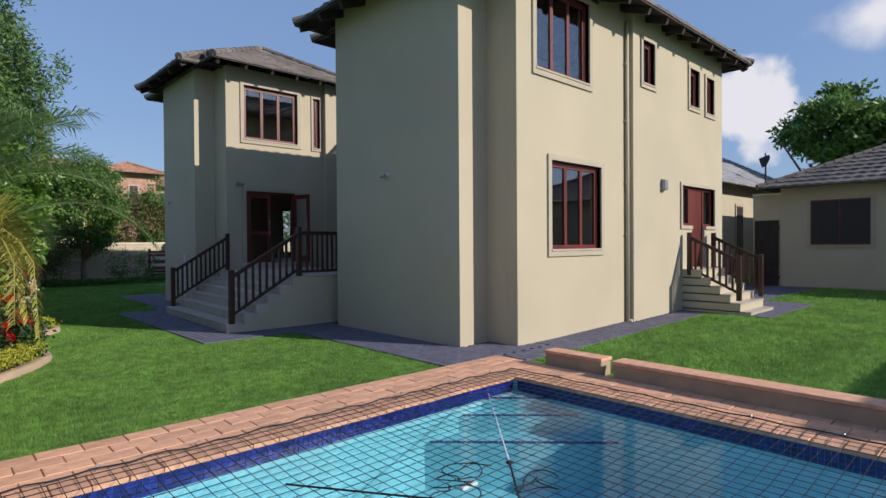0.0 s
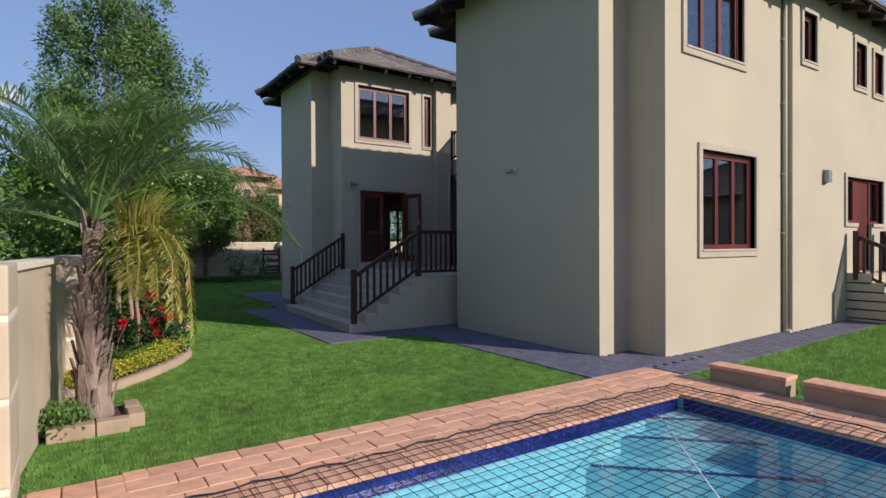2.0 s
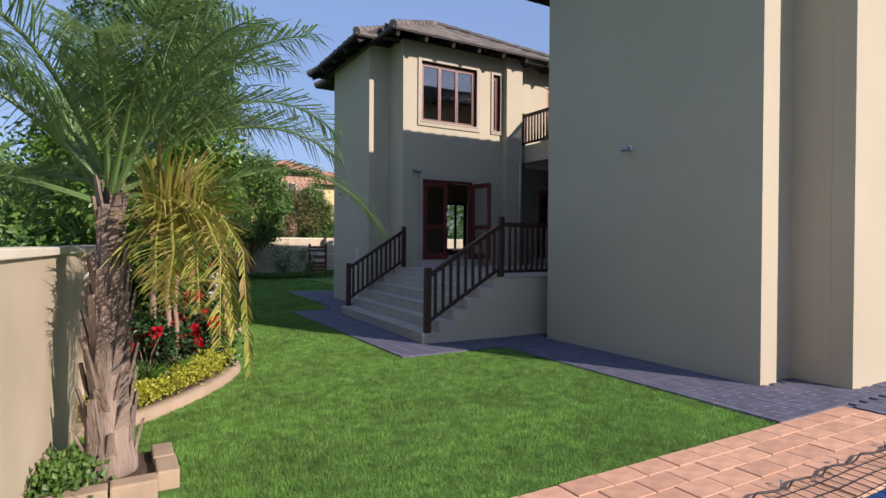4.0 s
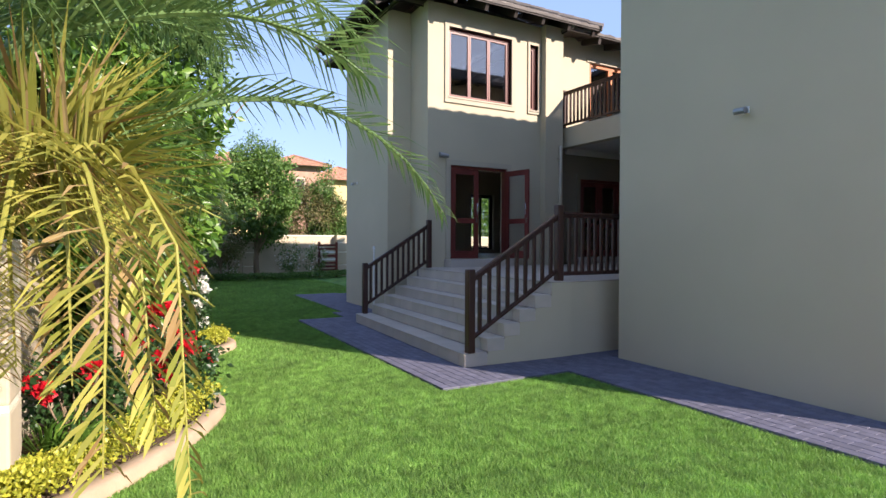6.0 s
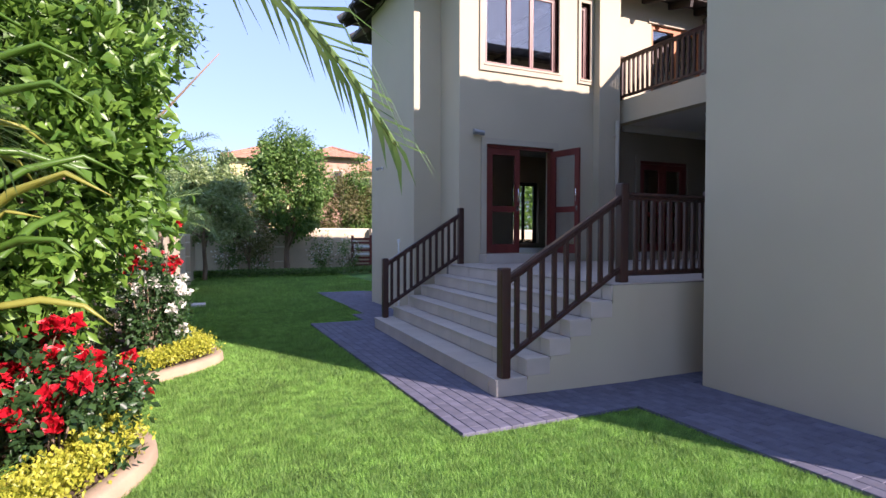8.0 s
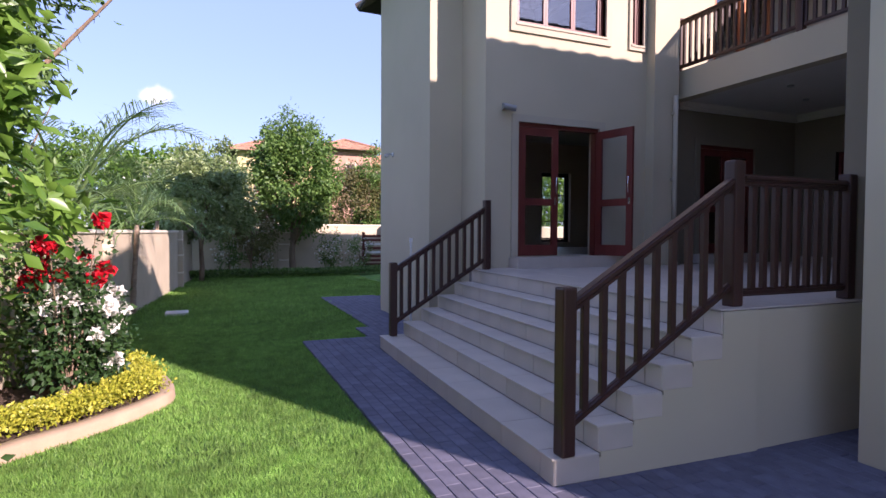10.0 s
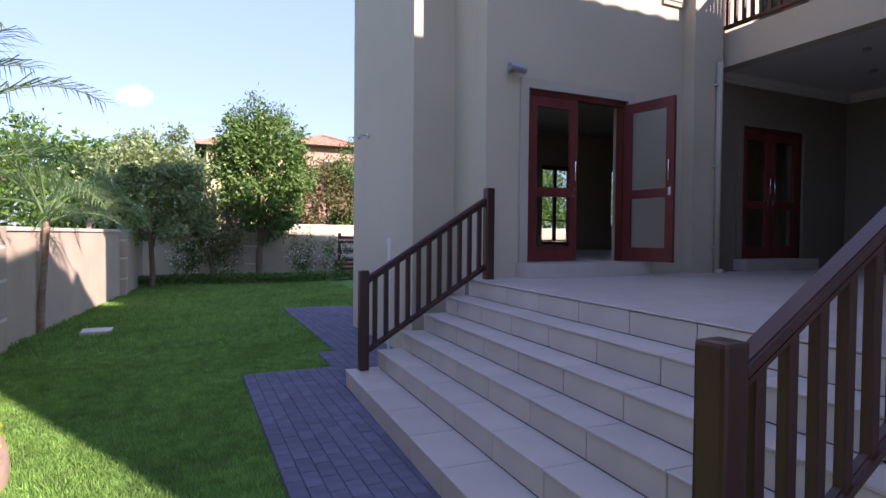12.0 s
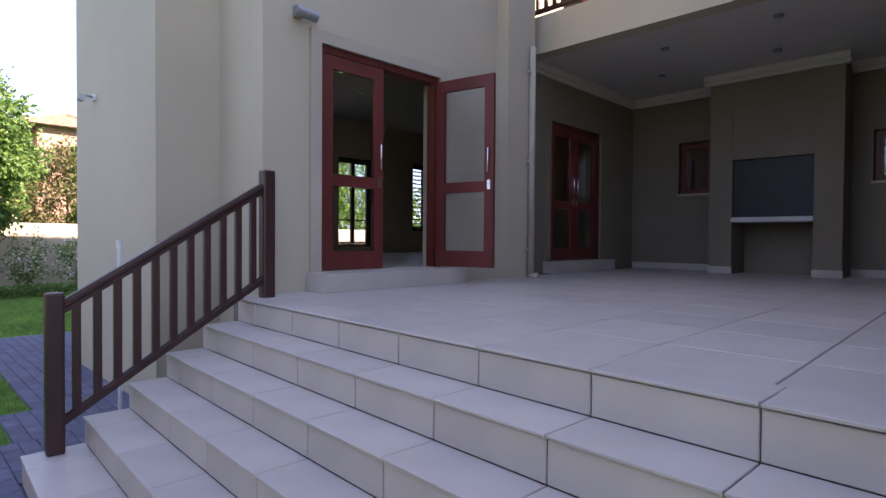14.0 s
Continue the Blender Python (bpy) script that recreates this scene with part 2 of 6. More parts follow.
def mesh_of(bm, mat, name, smooth=False):
    me = bpy.data.meshes.new(name)
    bmesh.ops.recalc_face_normals(bm, faces=bm.faces)
    bm.to_mesh(me)
    bm.free()
    me.materials.append(mat)
    if smooth:
        for p in me.polygons:
            p.use_smooth = True
    return me


def part(name, bm, mat, parent=None, label="", smooth=False):
    """One bmesh as ONE mesh object, under a thing or a part (or alone)."""
    ob = new(name, mesh_of(bm, mat, name, smooth))
    ob.parent = parent
    return tagged(ob, label)


def thing(name, label, category, at=(0, 0, 0), group="", kind=""):
    """An Empty that carries the parts of one thing."""
    ob = new(name)
    ob.empty_display_size = 0.1
    ob.location = at
    bpy.context.view_layer.update()
    return tagged(ob, label, category, group, kind)


def add_box(bm, x0, x1, y0, y1, z0, z1, m=None):
    vs = [bm.verts.new((x, y, z)) for z in (z0, z1) for x, y in ((x0, y0), (x1, y0), (x1, y1), (x0, y1))]
    if m:
        for v in vs:
            v.co = m @ v.co
    for f in ((3, 2, 1, 0), (4, 5, 6, 7), (0, 1, 5, 4), (1, 2, 6, 5), (2, 3, 7, 6), (3, 0, 4, 7)):
        bm.faces.new([vs[i] for i in f])
    return vs


def box(x0, x1, y0, y1, z0, z1, bevel=0.0, m=None):
    bm = bmesh.new()
    add_box(bm, x0, x1, y0, y1, z0, z1, m)
    if bevel:
        bmesh.ops.bevel(bm, geom=bm.edges[:], offset=bevel, segments=2, affect="EDGES", profile=0.6)
    return bm


def add_tube(bm, pts, radii, sides=8, cap=True):
    """A swept tube through pts with a radius at each."""
    rings = []
    for i, p in enumerate(pts):
        p = Vector(p)
        a = Vector(pts[max(i - 1, 0)])
        b = Vector(pts[min(i + 1, len(pts) - 1)])
        d = (b - a).normalized()
        u = d.orthogonal().normalized() if not rings else (pu - d * pu.dot(d)).normalized()
        pu = u
        w = d.cross(u)
        r = radii[i] if isinstance(radii, (list, tuple)) else radii
        rings.append([bm.verts.new(p + (u * math.cos(k * math.tau / sides) + w * math.sin(k * math.tau / sides)) * r) for k in range(sides)])
    for q, r in zip(rings, rings[1:]):
        for k in range(sides):
            bm.faces.new((q[k], q[(k + 1) % sides], r[(k + 1) % sides], r[k]))
    if cap:
        bm.faces.new(rings[0][::-1])
        bm.faces.new(rings[-1])


def tube(pts, radii, sides=8):
    bm = bmesh.new()
    add_tube(bm, pts, radii, sides)
    return bm


def soup(name, verts, faces, mat, parent=None, smooth=False):
    """A mesh straight from arrays of vertices and faces."""
    me = bpy.data.meshes.new(name)
    me.from_pydata(verts, [], faces)
    me.materials.append(mat)
    if smooth:
        for p in me.polygons:
            p.use_smooth = True
    ob = new(name, me)
    ob.parent = parent
    return ob


def arrays(name, verts, quads, mat, parent=None, sides=4):
    """Many small faces at once, from numpy arrays."""
    me = bpy.data.meshes.new(name)
    nf = len(quads)
    me.vertices.add(len(verts))
    me.vertices.foreach_set("co", np.asarray(verts, dtype=np.float32).ravel())
    me.loops.add(nf * sides)
    me.loops.foreach_set("vertex_index", np.asarray(quads, dtype=np.int32).ravel())
    me.polygons.add(nf)
    me.polygons.foreach_set("loop_start", np.arange(0, nf * sides, sides, dtype=np.int32))
    me.update(calc_edges=True)
    me.materials.append(mat)
    ob = new(name, me)
    ob.parent = parent
    return ob


rng = np.random.default_rng(7)


def unit(v):
    return v / np.maximum(np.linalg.norm(v, axis=-1, keepdims=True), 1e-9)


def leaves(name, centres, dirs, length, width, mat, parent=None, fold=0.25, vary=0.35):
    """A folded four-sided leaf at each centre, pointing along dirs: two quads that share a midrib."""
    n = len(centres)
    d = unit(np.asarray(dirs))
    side = unit(np.cross(d, unit(rng.normal(size=(n, 3)))))
    up = np.cross(side, d)
    L = (length * (1 + vary * rng.uniform(-1, 1, n)))[:, None]
    W = (width * (1 + vary * rng.uniform(-1, 1, n)))[:, None]
    c = np.asarray(centres)
    root, tip = c, c + d * L
    left = c + d * L * 0.45 + side * W * 0.5 + up * W * fold
    right = c + d * L * 0.45 - side * W * 0.5 + up * W * fold
    v = np.stack([root, left, tip, right], 1).reshape(-1, 3)
    i = np.arange(n)[:, None] * 4
    f = np.concatenate([i + np.array([[0, 2, 1]]), i + np.array([[0, 3, 2]])], 0)
    return arrays(name, v, f, mat, parent, 3)

# ---------------------------------------------------------------- ground, paving, pool
POOL_X0, POOL_X1, POOL_Y0, POOL_Y1 = 0.80, 5.74, -1.9, 4.55


def rise(x, y):
    """The ground climbs a little towards the kitchen steps."""
    return 0.10 * min(max((x - 8.5) / 4.5, 0), 1)


def sheet(name, x0, x1, y0, y1, z, mat, nx=1, ny=1, parent=None):
    xs, ys = np.linspace(x0, x1, nx + 1), np.linspace(y0, y1, ny + 1)
    vs = [(x, y, z + rise(x, y)) for y in ys for x in xs]
    fs = [(j * (nx + 1) + i, j * (nx + 1) + i + 1, (j + 1) * (nx + 1) + i + 1, (j + 1) * (nx + 1) + i) for j in range(ny) for i in range(nx)]
    return soup(name, vs, fs, mat, parent)


# one sheet to the horizon, with a hole for the pool
R = 900
gx = [-R, -30, POOL_X0 - 0.02, POOL_X1 + 0.02, 6.9, 8.5, 13, 34, R]
gy = [-R, -30, POOL_Y0 - 0.02, POOL_Y1 + 0.02, 5.7, 12, 32, R]
gv = [(x, y, -0.03 + rise(x, y)) for y in gy for x in gx]
gf = [(j * 9 + i, j * 9 + i + 1, j * 9 + 10 + i, j * 9 + 9 + i) for j in range(7) for i in range(8) if not (i == 2 and j == 2)]
tagged(soup("ground", gv, gf, LAWN), "green lawn soil under short grass", "ground", kind="structure")

# paved surfaces lie a little above the sheet; each is bedding with bricks on it
PAVED = [(5.55, 7.9, 5.66, 11.2), (3.76, 6.4, 10.0, 16.03), (4.75, 6.4, 16.03, 16.9), (5.0, 7.2, 16.9, 21.4), (6.7, 13.4, 5.12, 6.6), (13.4, 17.0, 3.85, 6.2), (17.0, 23.0, 5.15, 8.0)]
WARM = [(0.3, 6.68, POOL_Y1, 5.64), (POOL_X1, 6.62, POOL_Y0 - 1.2, POOL_Y1), (-0.3, POOL_X0, POOL_Y0 - 1.2, 5.64), (POOL_X0, POOL_X1, POOL_Y0 - 1.2, POOL_Y0)]


def inside(x, y, rects, grow=0.0):
    return any(a - grow < x < b + grow and c - grow < y < d + grow for a, b, c, d in rects)


pavement = thing("pavement", "grey-purple clay brick path round the house", "paving", kind="structure")
for k, (a, b, c, d) in enumerate(PAVED):
    sheet("bedding", a, b, c, d, -0.012 - 0.001 * k, JOINT, 6, 6, pavement)
terrace = thing("pool_terrace", "terracotta paver surround of the swimming pool", "paving", kind="structure")
for k, (a, b, c, d) in enumerate(WARM):
    sheet("bedding", a, b, c, d, -0.008 - 0.001 * k, JOINT_WARM, 1, 1, terrace)

# pool shell with corner steps, mosaic band and water
pool = thing("swimming_pool", "blue swimming pool with corner steps and mosaic waterline", "pool", (3, 1, 0), kind="structure")


def pool_part(name, bm, mat, label=""):
    ob = part(name, bm, mat, None, label)
    ob.parent = pool
    ob.matrix_parent_inverse = pool.matrix_world.inverted()
    return ob


px0, px1, py0, py1 = POOL_X0, POOL_X1, POOL_Y0, POOL_Y1
bm = bmesh.new()
add_box(bm, px0 - 0.2, px0, py0 - 0.2, py1 + 0.2, -1.6, -0.02)
add_box(bm, px1, px1 + 0.2, py0 - 0.2, py1 + 0.2, -1.6, -0.02)
add_box(bm, px0, px1, py1, py1 + 0.2, -1.6, -0.02)
add_box(bm, px0, px1, py0 - 0.2, py0, -1.6, -0.02)
add_box(bm, px0 - 0.2, px1 + 0.2, py0 - 0.2, py1 + 0.2, -1.75, -0.98)
pool_part("shell", bm, POOL)
for reach, top in ((0.62, -0.165), (1.02, -0.29), (1.55, -0.475)):
    bm = bmesh.new()
    lo = [bm.verts.new(v) for v in ((px1 - 0.003, py1 - 0.003, -1.34), (px1 - reach, py1 - 0.003, -1.34), (px1 - 0.003, py1 - reach, -1.34))]
    hi = [bm.verts.new((v.co.x, v.co.y, top)) for v in lo]
    bm.faces.new(lo[::-1]), bm.faces.new(hi)
    for i in range(3):
        bm.faces.new((lo[i], lo[(i + 1) % 3], hi[(i + 1) % 3], hi[i]))
    pool_part("pool_step", bm, POOL)
    m = pose(px1 - reach / 2, py1 - reach / 2, top, 0, 0, -45)
    w = reach * 0.68
    bm = bmesh.new()
    n = int(2 * w / 0.06)
    for i in range(n):
        add_box(bm, -w + i * 0.06, -w + i * 0.06 + 0.055, 0.012, 0.075, -0.01, 0.006, m)
    pool_part("step_edge_tiles", bm, MOSAIC, "dark blue mosaic strip on the step edge")
for a, b, axis, at, sgn in ((px0, px1, "x", py1, -1), (py0, py1, "y", px1, -1), (px0, px1, "x", py0, 1), (py0, py1, "y", px0, 1)):
    bm = bmesh.new()
    n = int((b - a) / 0.05)
    for i in range(n):
        for j in range(3):
            u0, z0 = a + i * 0.05, -0.17 + j * 0.048
            if axis == "x":
                add_box(bm, u0, u0 + 0.046, min(at, at + sgn * 0.008), max(at, at + sgn * 0.008), z0, z0 + 0.044)
            else:
                add_box(bm, min(at, at + sgn * 0.008), max(at, at + sgn * 0.008), u0, u0 + 0.046, z0, z0 + 0.044)
    pool_part("waterline_tiles", bm, MOSAIC, "cobalt blue mosaic waterline tiles")
water = sheet("water", px0 + 0.01, px1 - 0.01, py0 + 0.01, py1 - 0.01, -0.10, WATER)
water.visible_shadow = False
tagged(water, "clear blue pool water, nearly still", "water", kind="structure")

# safety net over the pool, hooked to the paving
def net_z(x, y):
    over = min(x - px0, px1 - x, y - py0, py1 - y)
    sag = -0.035 * min(max(over, 0), 1.2)
    return (0.028 if over < 0 else 0.022 + sag) + 0.006 * noise.noise((x * 3, y * 3, 2.0))


step, lap = 0.11, 0.28
net = thing("pool_net", "black cord safety net stretched over the pool", "net")
nx, ny = int((px1 - px0 + 2 * lap) / step), int((py1 - py0 + 2 * lap) / step)


def net_line(fixed, along_x):
    pts = []
    a, b = (px0 - lap, px1 + lap) if along_x else (py0 - lap, py1 + lap)
    n = int((b - a) / 0.18)
    for i in range(n + 1):
        u = a + (b - a) * i / n
        w = fixed + 0.02 * noise.noise((u * 1.5, fixed * 2.3, 5.0 + along_x))
        end = 0.05 * noise.noise((fixed * 2.0, 3.0, float(along_x)))
        if i in (0, n):
            u += end
        x, y = (u, w) if along_x else (w, u)
        pts.append((x, y, net_z(x, y)))
    part("net_cord", tube(pts, 0.0032, 3), NET, net)


for i in range(nx + 1):
    net_line(px0 - lap + i * step, False)
for i in range(ny + 1):
    net_line(py0 - lap + i * step, True)
rim = [(x, y, 0.03 + 0.012 * noise.noise((x * 2, y * 2, 9.0))) for x, y in [(px0 - lap + (px1 - px0 + 2 * lap) * i / 40, py1 + lap + 0.03 * math.sin(i * 1.9)) for i in range(41)] + [(px1 + lap + 0.03 * math.sin(i * 1.9), py1 + lap - (py1 - py0 + 2 * lap) * i / 40) for i in range(1, 41)]]
part("edge_cord", tube(rim, 0.007, 6), NET, net, "thicker black edge cord")
for x, y, flip in [(px0 + 0.3 + i * 0.75, py1 + lap + 0.03, 0) for i in range(7)] + [(px1 + lap + 0.03, py1 - 0.5 - i * 0.75, 1) for i in range(7)]:
    hook = part("net_hook", tube([(0, 0, -0.01), (0, 0, 0.03), (0.02, 0.015, 0.045), (0.045, 0.02, 0.03)], 0.006, 6), METAL, None)
    hook.matrix_world = pose(x, y, 0.004, 0, 0, 90 * flip)
    tagged(hook, "small steel net hook set in the paving", "hook", "hooks of the pool net")
strap = part("net_strap", tube([(4.93, 4.27, -0.004), (4.2, 3.48, -0.016), (3.58, 2.81, -0.022)], 0.007, 8), HOSE, None, smooth=True)
tagged(strap, "white tension strap stretched across the pool net", "strap")
under_strap = part("net_strap", tube([(3.58, 2.81, -0.022), (3.14, 2.35, -0.026), (2.3, 1.5, -0.03)], 0.009, 8), BLACK, None, smooth=True)
tagged(under_strap, "black end of the tension strap on the pool net", "strap")
part("buckle", box(3.555, 3.60, 2.785, 2.83, -0.034, -0.012, 0.005), BLACK, under_strap)
tagged(part("net_strap", tube([(2.08, 3.68, -0.02), (2.40, 3.21, -0.022), (2.72, 2.74, -0.022), (3.3, 1.9, -0.02)], 0.008, 8), BLACK, None, smooth=True), "black tension strap lying on the pool net", "strap")


def loose_cord(cx, cy, rx, ry, turns, seed, label):
    """A slack cord lying in uneven loops on the net."""
    g = random.Random(seed)
    ph = [g.uniform(0, math.tau) for _ in range(4)]
    pts = []
    for i in range(int(26 * turns)):
        a = i / 26 * math.tau
        k = 1 + 0.3 * math.sin(a * 0.6 + ph[0]) + 0.18 * math.sin(a * 2.7 + ph[1])
        pts.append((cx + rx * k * math.cos(a) + 0.05 * math.sin(a * 1.7 + ph[2]), cy + ry * k * math.sin(a) + 0.05 * math.cos(a * 2.2 + ph[3]), -0.02 + 0.006 * math.sin(a * 3)))
    tagged(part("loose_cord", tube(pts, 0.005, 6), NET, None, smooth=True), label, "cord")


loose_cord(3.17, 2.9, 0.17, 0.13, 1.7, 3, "slack black cord looped on the pool net")
loose_cord(3.40, 2.38, 0.15, 0.12, 1.5, 8, "slack black cord looped beside the strap")
loose_cord(2.85, 2.72, 0.13, 0.16, 1.3, 5, "slack black cord looped on the pool net")
floater = part("pool_float", box(3.10, 3.27, 2.86, 2.92, -0.13, -0.10, 0.012), WHITE_PVC, None)
tagged(floater, "small pale plastic float on the pool water", "pool float")

# low retaining walls between terrace and upper lawn
for y0, y1, x0, x1, top in ((3.83, 4.72, 6.64, 6.88, 0.21), (-3.0, 3.62, 6.58, 6.86, 0.22)):
    w = part("low_wall", box(x0, x1, y0, y1, -0.05, top - 0.045, 0.008), KERB)
    tagged(w, "low plastered garden wall beside the terrace", "wall", "low garden walls", "structure")
    part("coping", box(x0 - 0.015, x1 + 0.015, y0 - 0.015, y1 + 0.015, top - 0.043, top, 0.008), PAVER_STUFF, w, "terracotta capping")

# ---------------------------------------------------------------- house
def wall(name, axis, at, thick, u0, u1, z0, z1, holes=(), mat=None, label="beige plastered house wall"):
    """A wall in the plane axis=at, going thick metres inwards, with openings cut through."""
    bm = bmesh.new()
    us = sorted({u0, u1, *[h[0] for h in holes], *[h[1] for h in holes]})
    zs = sorted({z0, z1, *[h[2] for h in holes], *[h[3] for h in holes]})
    lo, hi = min(at, at + thick), max(at, at + thick)
    for a, b in zip(us, us[1:]):
        run = None
        for c, d in [*zip(zs, zs[1:]), (None, None)]:
            free = c is not None and not any(h[0] <= (a + b) / 2 <= h[1] and h[2] <= (c + d) / 2 <= h[3] for h in holes)
            if free:
                run = (run[0], d) if run else (c, d)
            elif run:
                add_box(bm, *((a, b, lo, hi) if axis == "y" else (lo, hi, a, b)), *run)
                run = None
    bmesh.ops.remove_doubles(bm, verts=bm.verts[:], dist=1e-5)
    return tagged(part(name, bm, mat or PLASTER), label, "wall", kind="structure")


def place(axis, at, sgn):
    """Local frame of an opening: u along the wall, v outwards, z up."""
    if axis == "y":
        return lambda u0, u1, v0, v1, z0, z1: (u0, u1, *sorted((at + sgn * v0, at + sgn * v1)), z0, z1)
    return lambda u0, u1, v0, v1, z0, z1: (*sorted((at + sgn * v0, at + sgn * v1)), u0, u1, z0, z1)


COUNT = {"w": 0, "d": 0}


def window(axis, at, sgn, u0, u1, z0, z1, panes=3, trim=0.10, label="brown timber window in a plaster surround", wood=None, bars=(), surround=None):
    """u0..z1 is the outside of the plaster surround; sgn is the outward side."""
    COUNT["w"] += 1
    w = thing("window_%d" % COUNT["w"], label, "window", kind="structure")
    f, wood = place(axis, at, sgn), wood or WOOD
    if trim:
        bm = bmesh.new()
        for q in ((u0, u0 + trim, z0 + trim, z1 - trim), (u1 - trim, u1, z0 + trim, z1 - trim), (u0, u1, z1 - trim, z1), (u0, u1, z0, z0 + trim)):
            add_box(bm, *f(q[0], q[1], -0.10, 0.035, q[2], q[3]))
        part("window_surround", bm, surround or TRIM, w, "taupe plaster surround")
    a, b, c, d = u0 + trim, u1 - trim, z0 + trim, z1 - trim
    bm = bmesh.new()
    for q in ((a, a + 0.06, c, d), (b - 0.06, b, c, d), (a + 0.06, b - 0.06, d - 0.06, d), (a + 0.06, b - 0.06, c, c + 0.06)):
        add_box(bm, *f(q[0], q[1], -0.14, -0.06, q[2], q[3]))
    part("window_frame", bm, wood, w)
    part("window_sill", box(*f(a - 0.02, b + 0.02, -0.06, 0.05, c - 0.005, c + 0.03), 0.006), TRIM, w)
    n = panes
    wd = (b - a - 0.12) / n
    for i in range(n):
        s, e = a + 0.06 + i * wd, a + 0.06 + (i + 1) * wd
        bm = bmesh.new()
        for q in ((s + 0.003, s + 0.04, c + 0.063, d - 0.063), (e - 0.04, e - 0.003, c + 0.063, d - 0.063), (s + 0.04, e - 0.04, d - 0.105, d - 0.063), (s + 0.04, e - 0.04, c + 0.063, c + 0.105)):
            add_box(bm, *f(q[0], q[1], -0.125, -0.075, q[2], q[3]))
        for zz in bars:
            add_box(bm, *f(s + 0.04, e - 0.04, -0.115, -0.085, c + (d - c) * zz - 0.012, c + (d - c) * zz + 0.012))
        part("sash", bm, wood, w)
        p = part("pane", box(*f(s + 0.035, e - 0.035, -0.103, -0.097, c + 0.1, d - 0.1)), DOOR_GLASS if wood is BLACK else GLASS, w)
        p.visible_shadow = False
    return w


def hole(u0, u1, z0, z1, trim=0.10):
    return (u0 + trim, u1 - trim, z0 + trim, z1 - trim)


def leaf_door(name, width, height, parent, mat=None, handle_side=1, bars=(0.42,)):
    """A glazed timber door leaf from its hinge at the origin along +x; two lights, a mid rail and a pull handle."""
    mat = mat or WOOD
    bm = bmesh.new()
    s = 0.105
    for q in ((0, s, 0, height), (width - s, width, 0, height), (s, width - s, height - 0.12, height), (s, width - s, 0, 0.17), (s, width - s, height * 0.42 - 0.05, height * 0.42 + 0.06)):
        add_box(bm, q[0], q[1], -0.022, 0.022, q[2], q[3])
    d = part(name, bm, mat, parent)
    for c, e in ((0.17, height * 0.42 - 0.05), (height * 0.42 + 0.06, height - 0.12)):
        p = part("pane", box(s - 0.004, width - s + 0.004, -0.003, 0.003, c - 0.004, e + 0.004), DOOR_GLASS, d)
        p.visible_shadow = False
    hx = width - 0.05 if handle_side > 0 else 0.05
    for sg in (-1, 1):
        y = 0.05 * sg
        part("handle", tube([(hx, 0.02 * sg, 0.98), (hx, y, 0.98), (hx, y, 1.22), (hx, 0.02 * sg, 1.22)], 0.009, 8), CHROME, d, "chrome pull handle", True)
    part("lock_plate", box(hx - 0.02, hx + 0.02, -0.027, 0.027, 0.80, 0.90, 0.004), CHROME, d)
    return d


# --- near wing
EAVE = 6.72
T = 0.24
w_pool = hole(8.315, 10.17, 1.49, 3.33)
w_up = hole(7.89, 9.77, 4.68, 6.45)
wall("wall_pool_side", "y", 5.91, T, 7.47, 11.13, -0.1, EAVE, (w_pool, w_up))
small = [(11.44, 12.14, 5.07, 6.18), (13.80, 14.50, 4.95, 6.06), (14.78, 15.42, 4.92, 6.02)]
wall("wall_kitchen_side", "y", 5.76, T, 11.13, 15.93, -0.1, EAVE, [hole(*s, 0.08) for s in small] + [(13.44, 15.36, 2.13, 3.09), (14.02, 14.78, 1.10, 2.13)])
wall("wall_corner_return", "x", 7.47, T, 5.91 + T + 0.002, 6.60, -0.1, EAVE)
wall("wall_corner_strip", "y", 6.526, T, 6.71 + T, 7.04, -0.1, EAVE)
wall("wall_corner_recess", "y", 6.60, T, 7.04, 7.47 + T, -0.1, EAVE)
wall("wall_garden_side", "x", 6.71, T, 6.526, 10.287, -0.1, EAVE)
wall("wall_far_return", "y", 10.287 - T, T, 6.71 + T, 7.47, -0.1, EAVE)
# Walls below the balcony wear the shade-darkened plaster, above it the plain one.
PORCH_WALL = "plastered porch wall, its colour darkened for shade"
wall("wall_porch_near", "y", 10.9 - T, T, 7.47, 13.3, -0.1, 4.1, mat=PORCH_SHADE_PLASTER, label=PORCH_WALL)
wall("wall_balcony_near", "y", 10.9 - T, T, 7.47, 13.3, 4.1, EAVE)
wall("wall_far_corner", "x", 7.47, T, 10.287, 10.9 - T - 0.002, -0.1, EAVE)
wall("wall_gable_end", "x", 15.93 - T, T, 5.76 + T, 21.0, -0.1, EAVE)
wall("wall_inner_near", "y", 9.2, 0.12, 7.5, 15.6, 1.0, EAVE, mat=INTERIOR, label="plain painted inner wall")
window("y", 5.91, -1, 8.315, 10.17, 1.49, 3.33, 3)
window("y", 5.91, -1, 7.89, 9.77, 4.68, 6.45, 3)
for s in small:
    window("y", 5.76, -1, *s, 1, 0.08, "narrow brown timber window in a plaster surround")
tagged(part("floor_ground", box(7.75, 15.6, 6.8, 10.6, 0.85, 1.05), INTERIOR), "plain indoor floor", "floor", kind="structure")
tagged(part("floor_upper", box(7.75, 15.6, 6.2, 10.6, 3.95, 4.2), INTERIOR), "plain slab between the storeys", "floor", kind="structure")

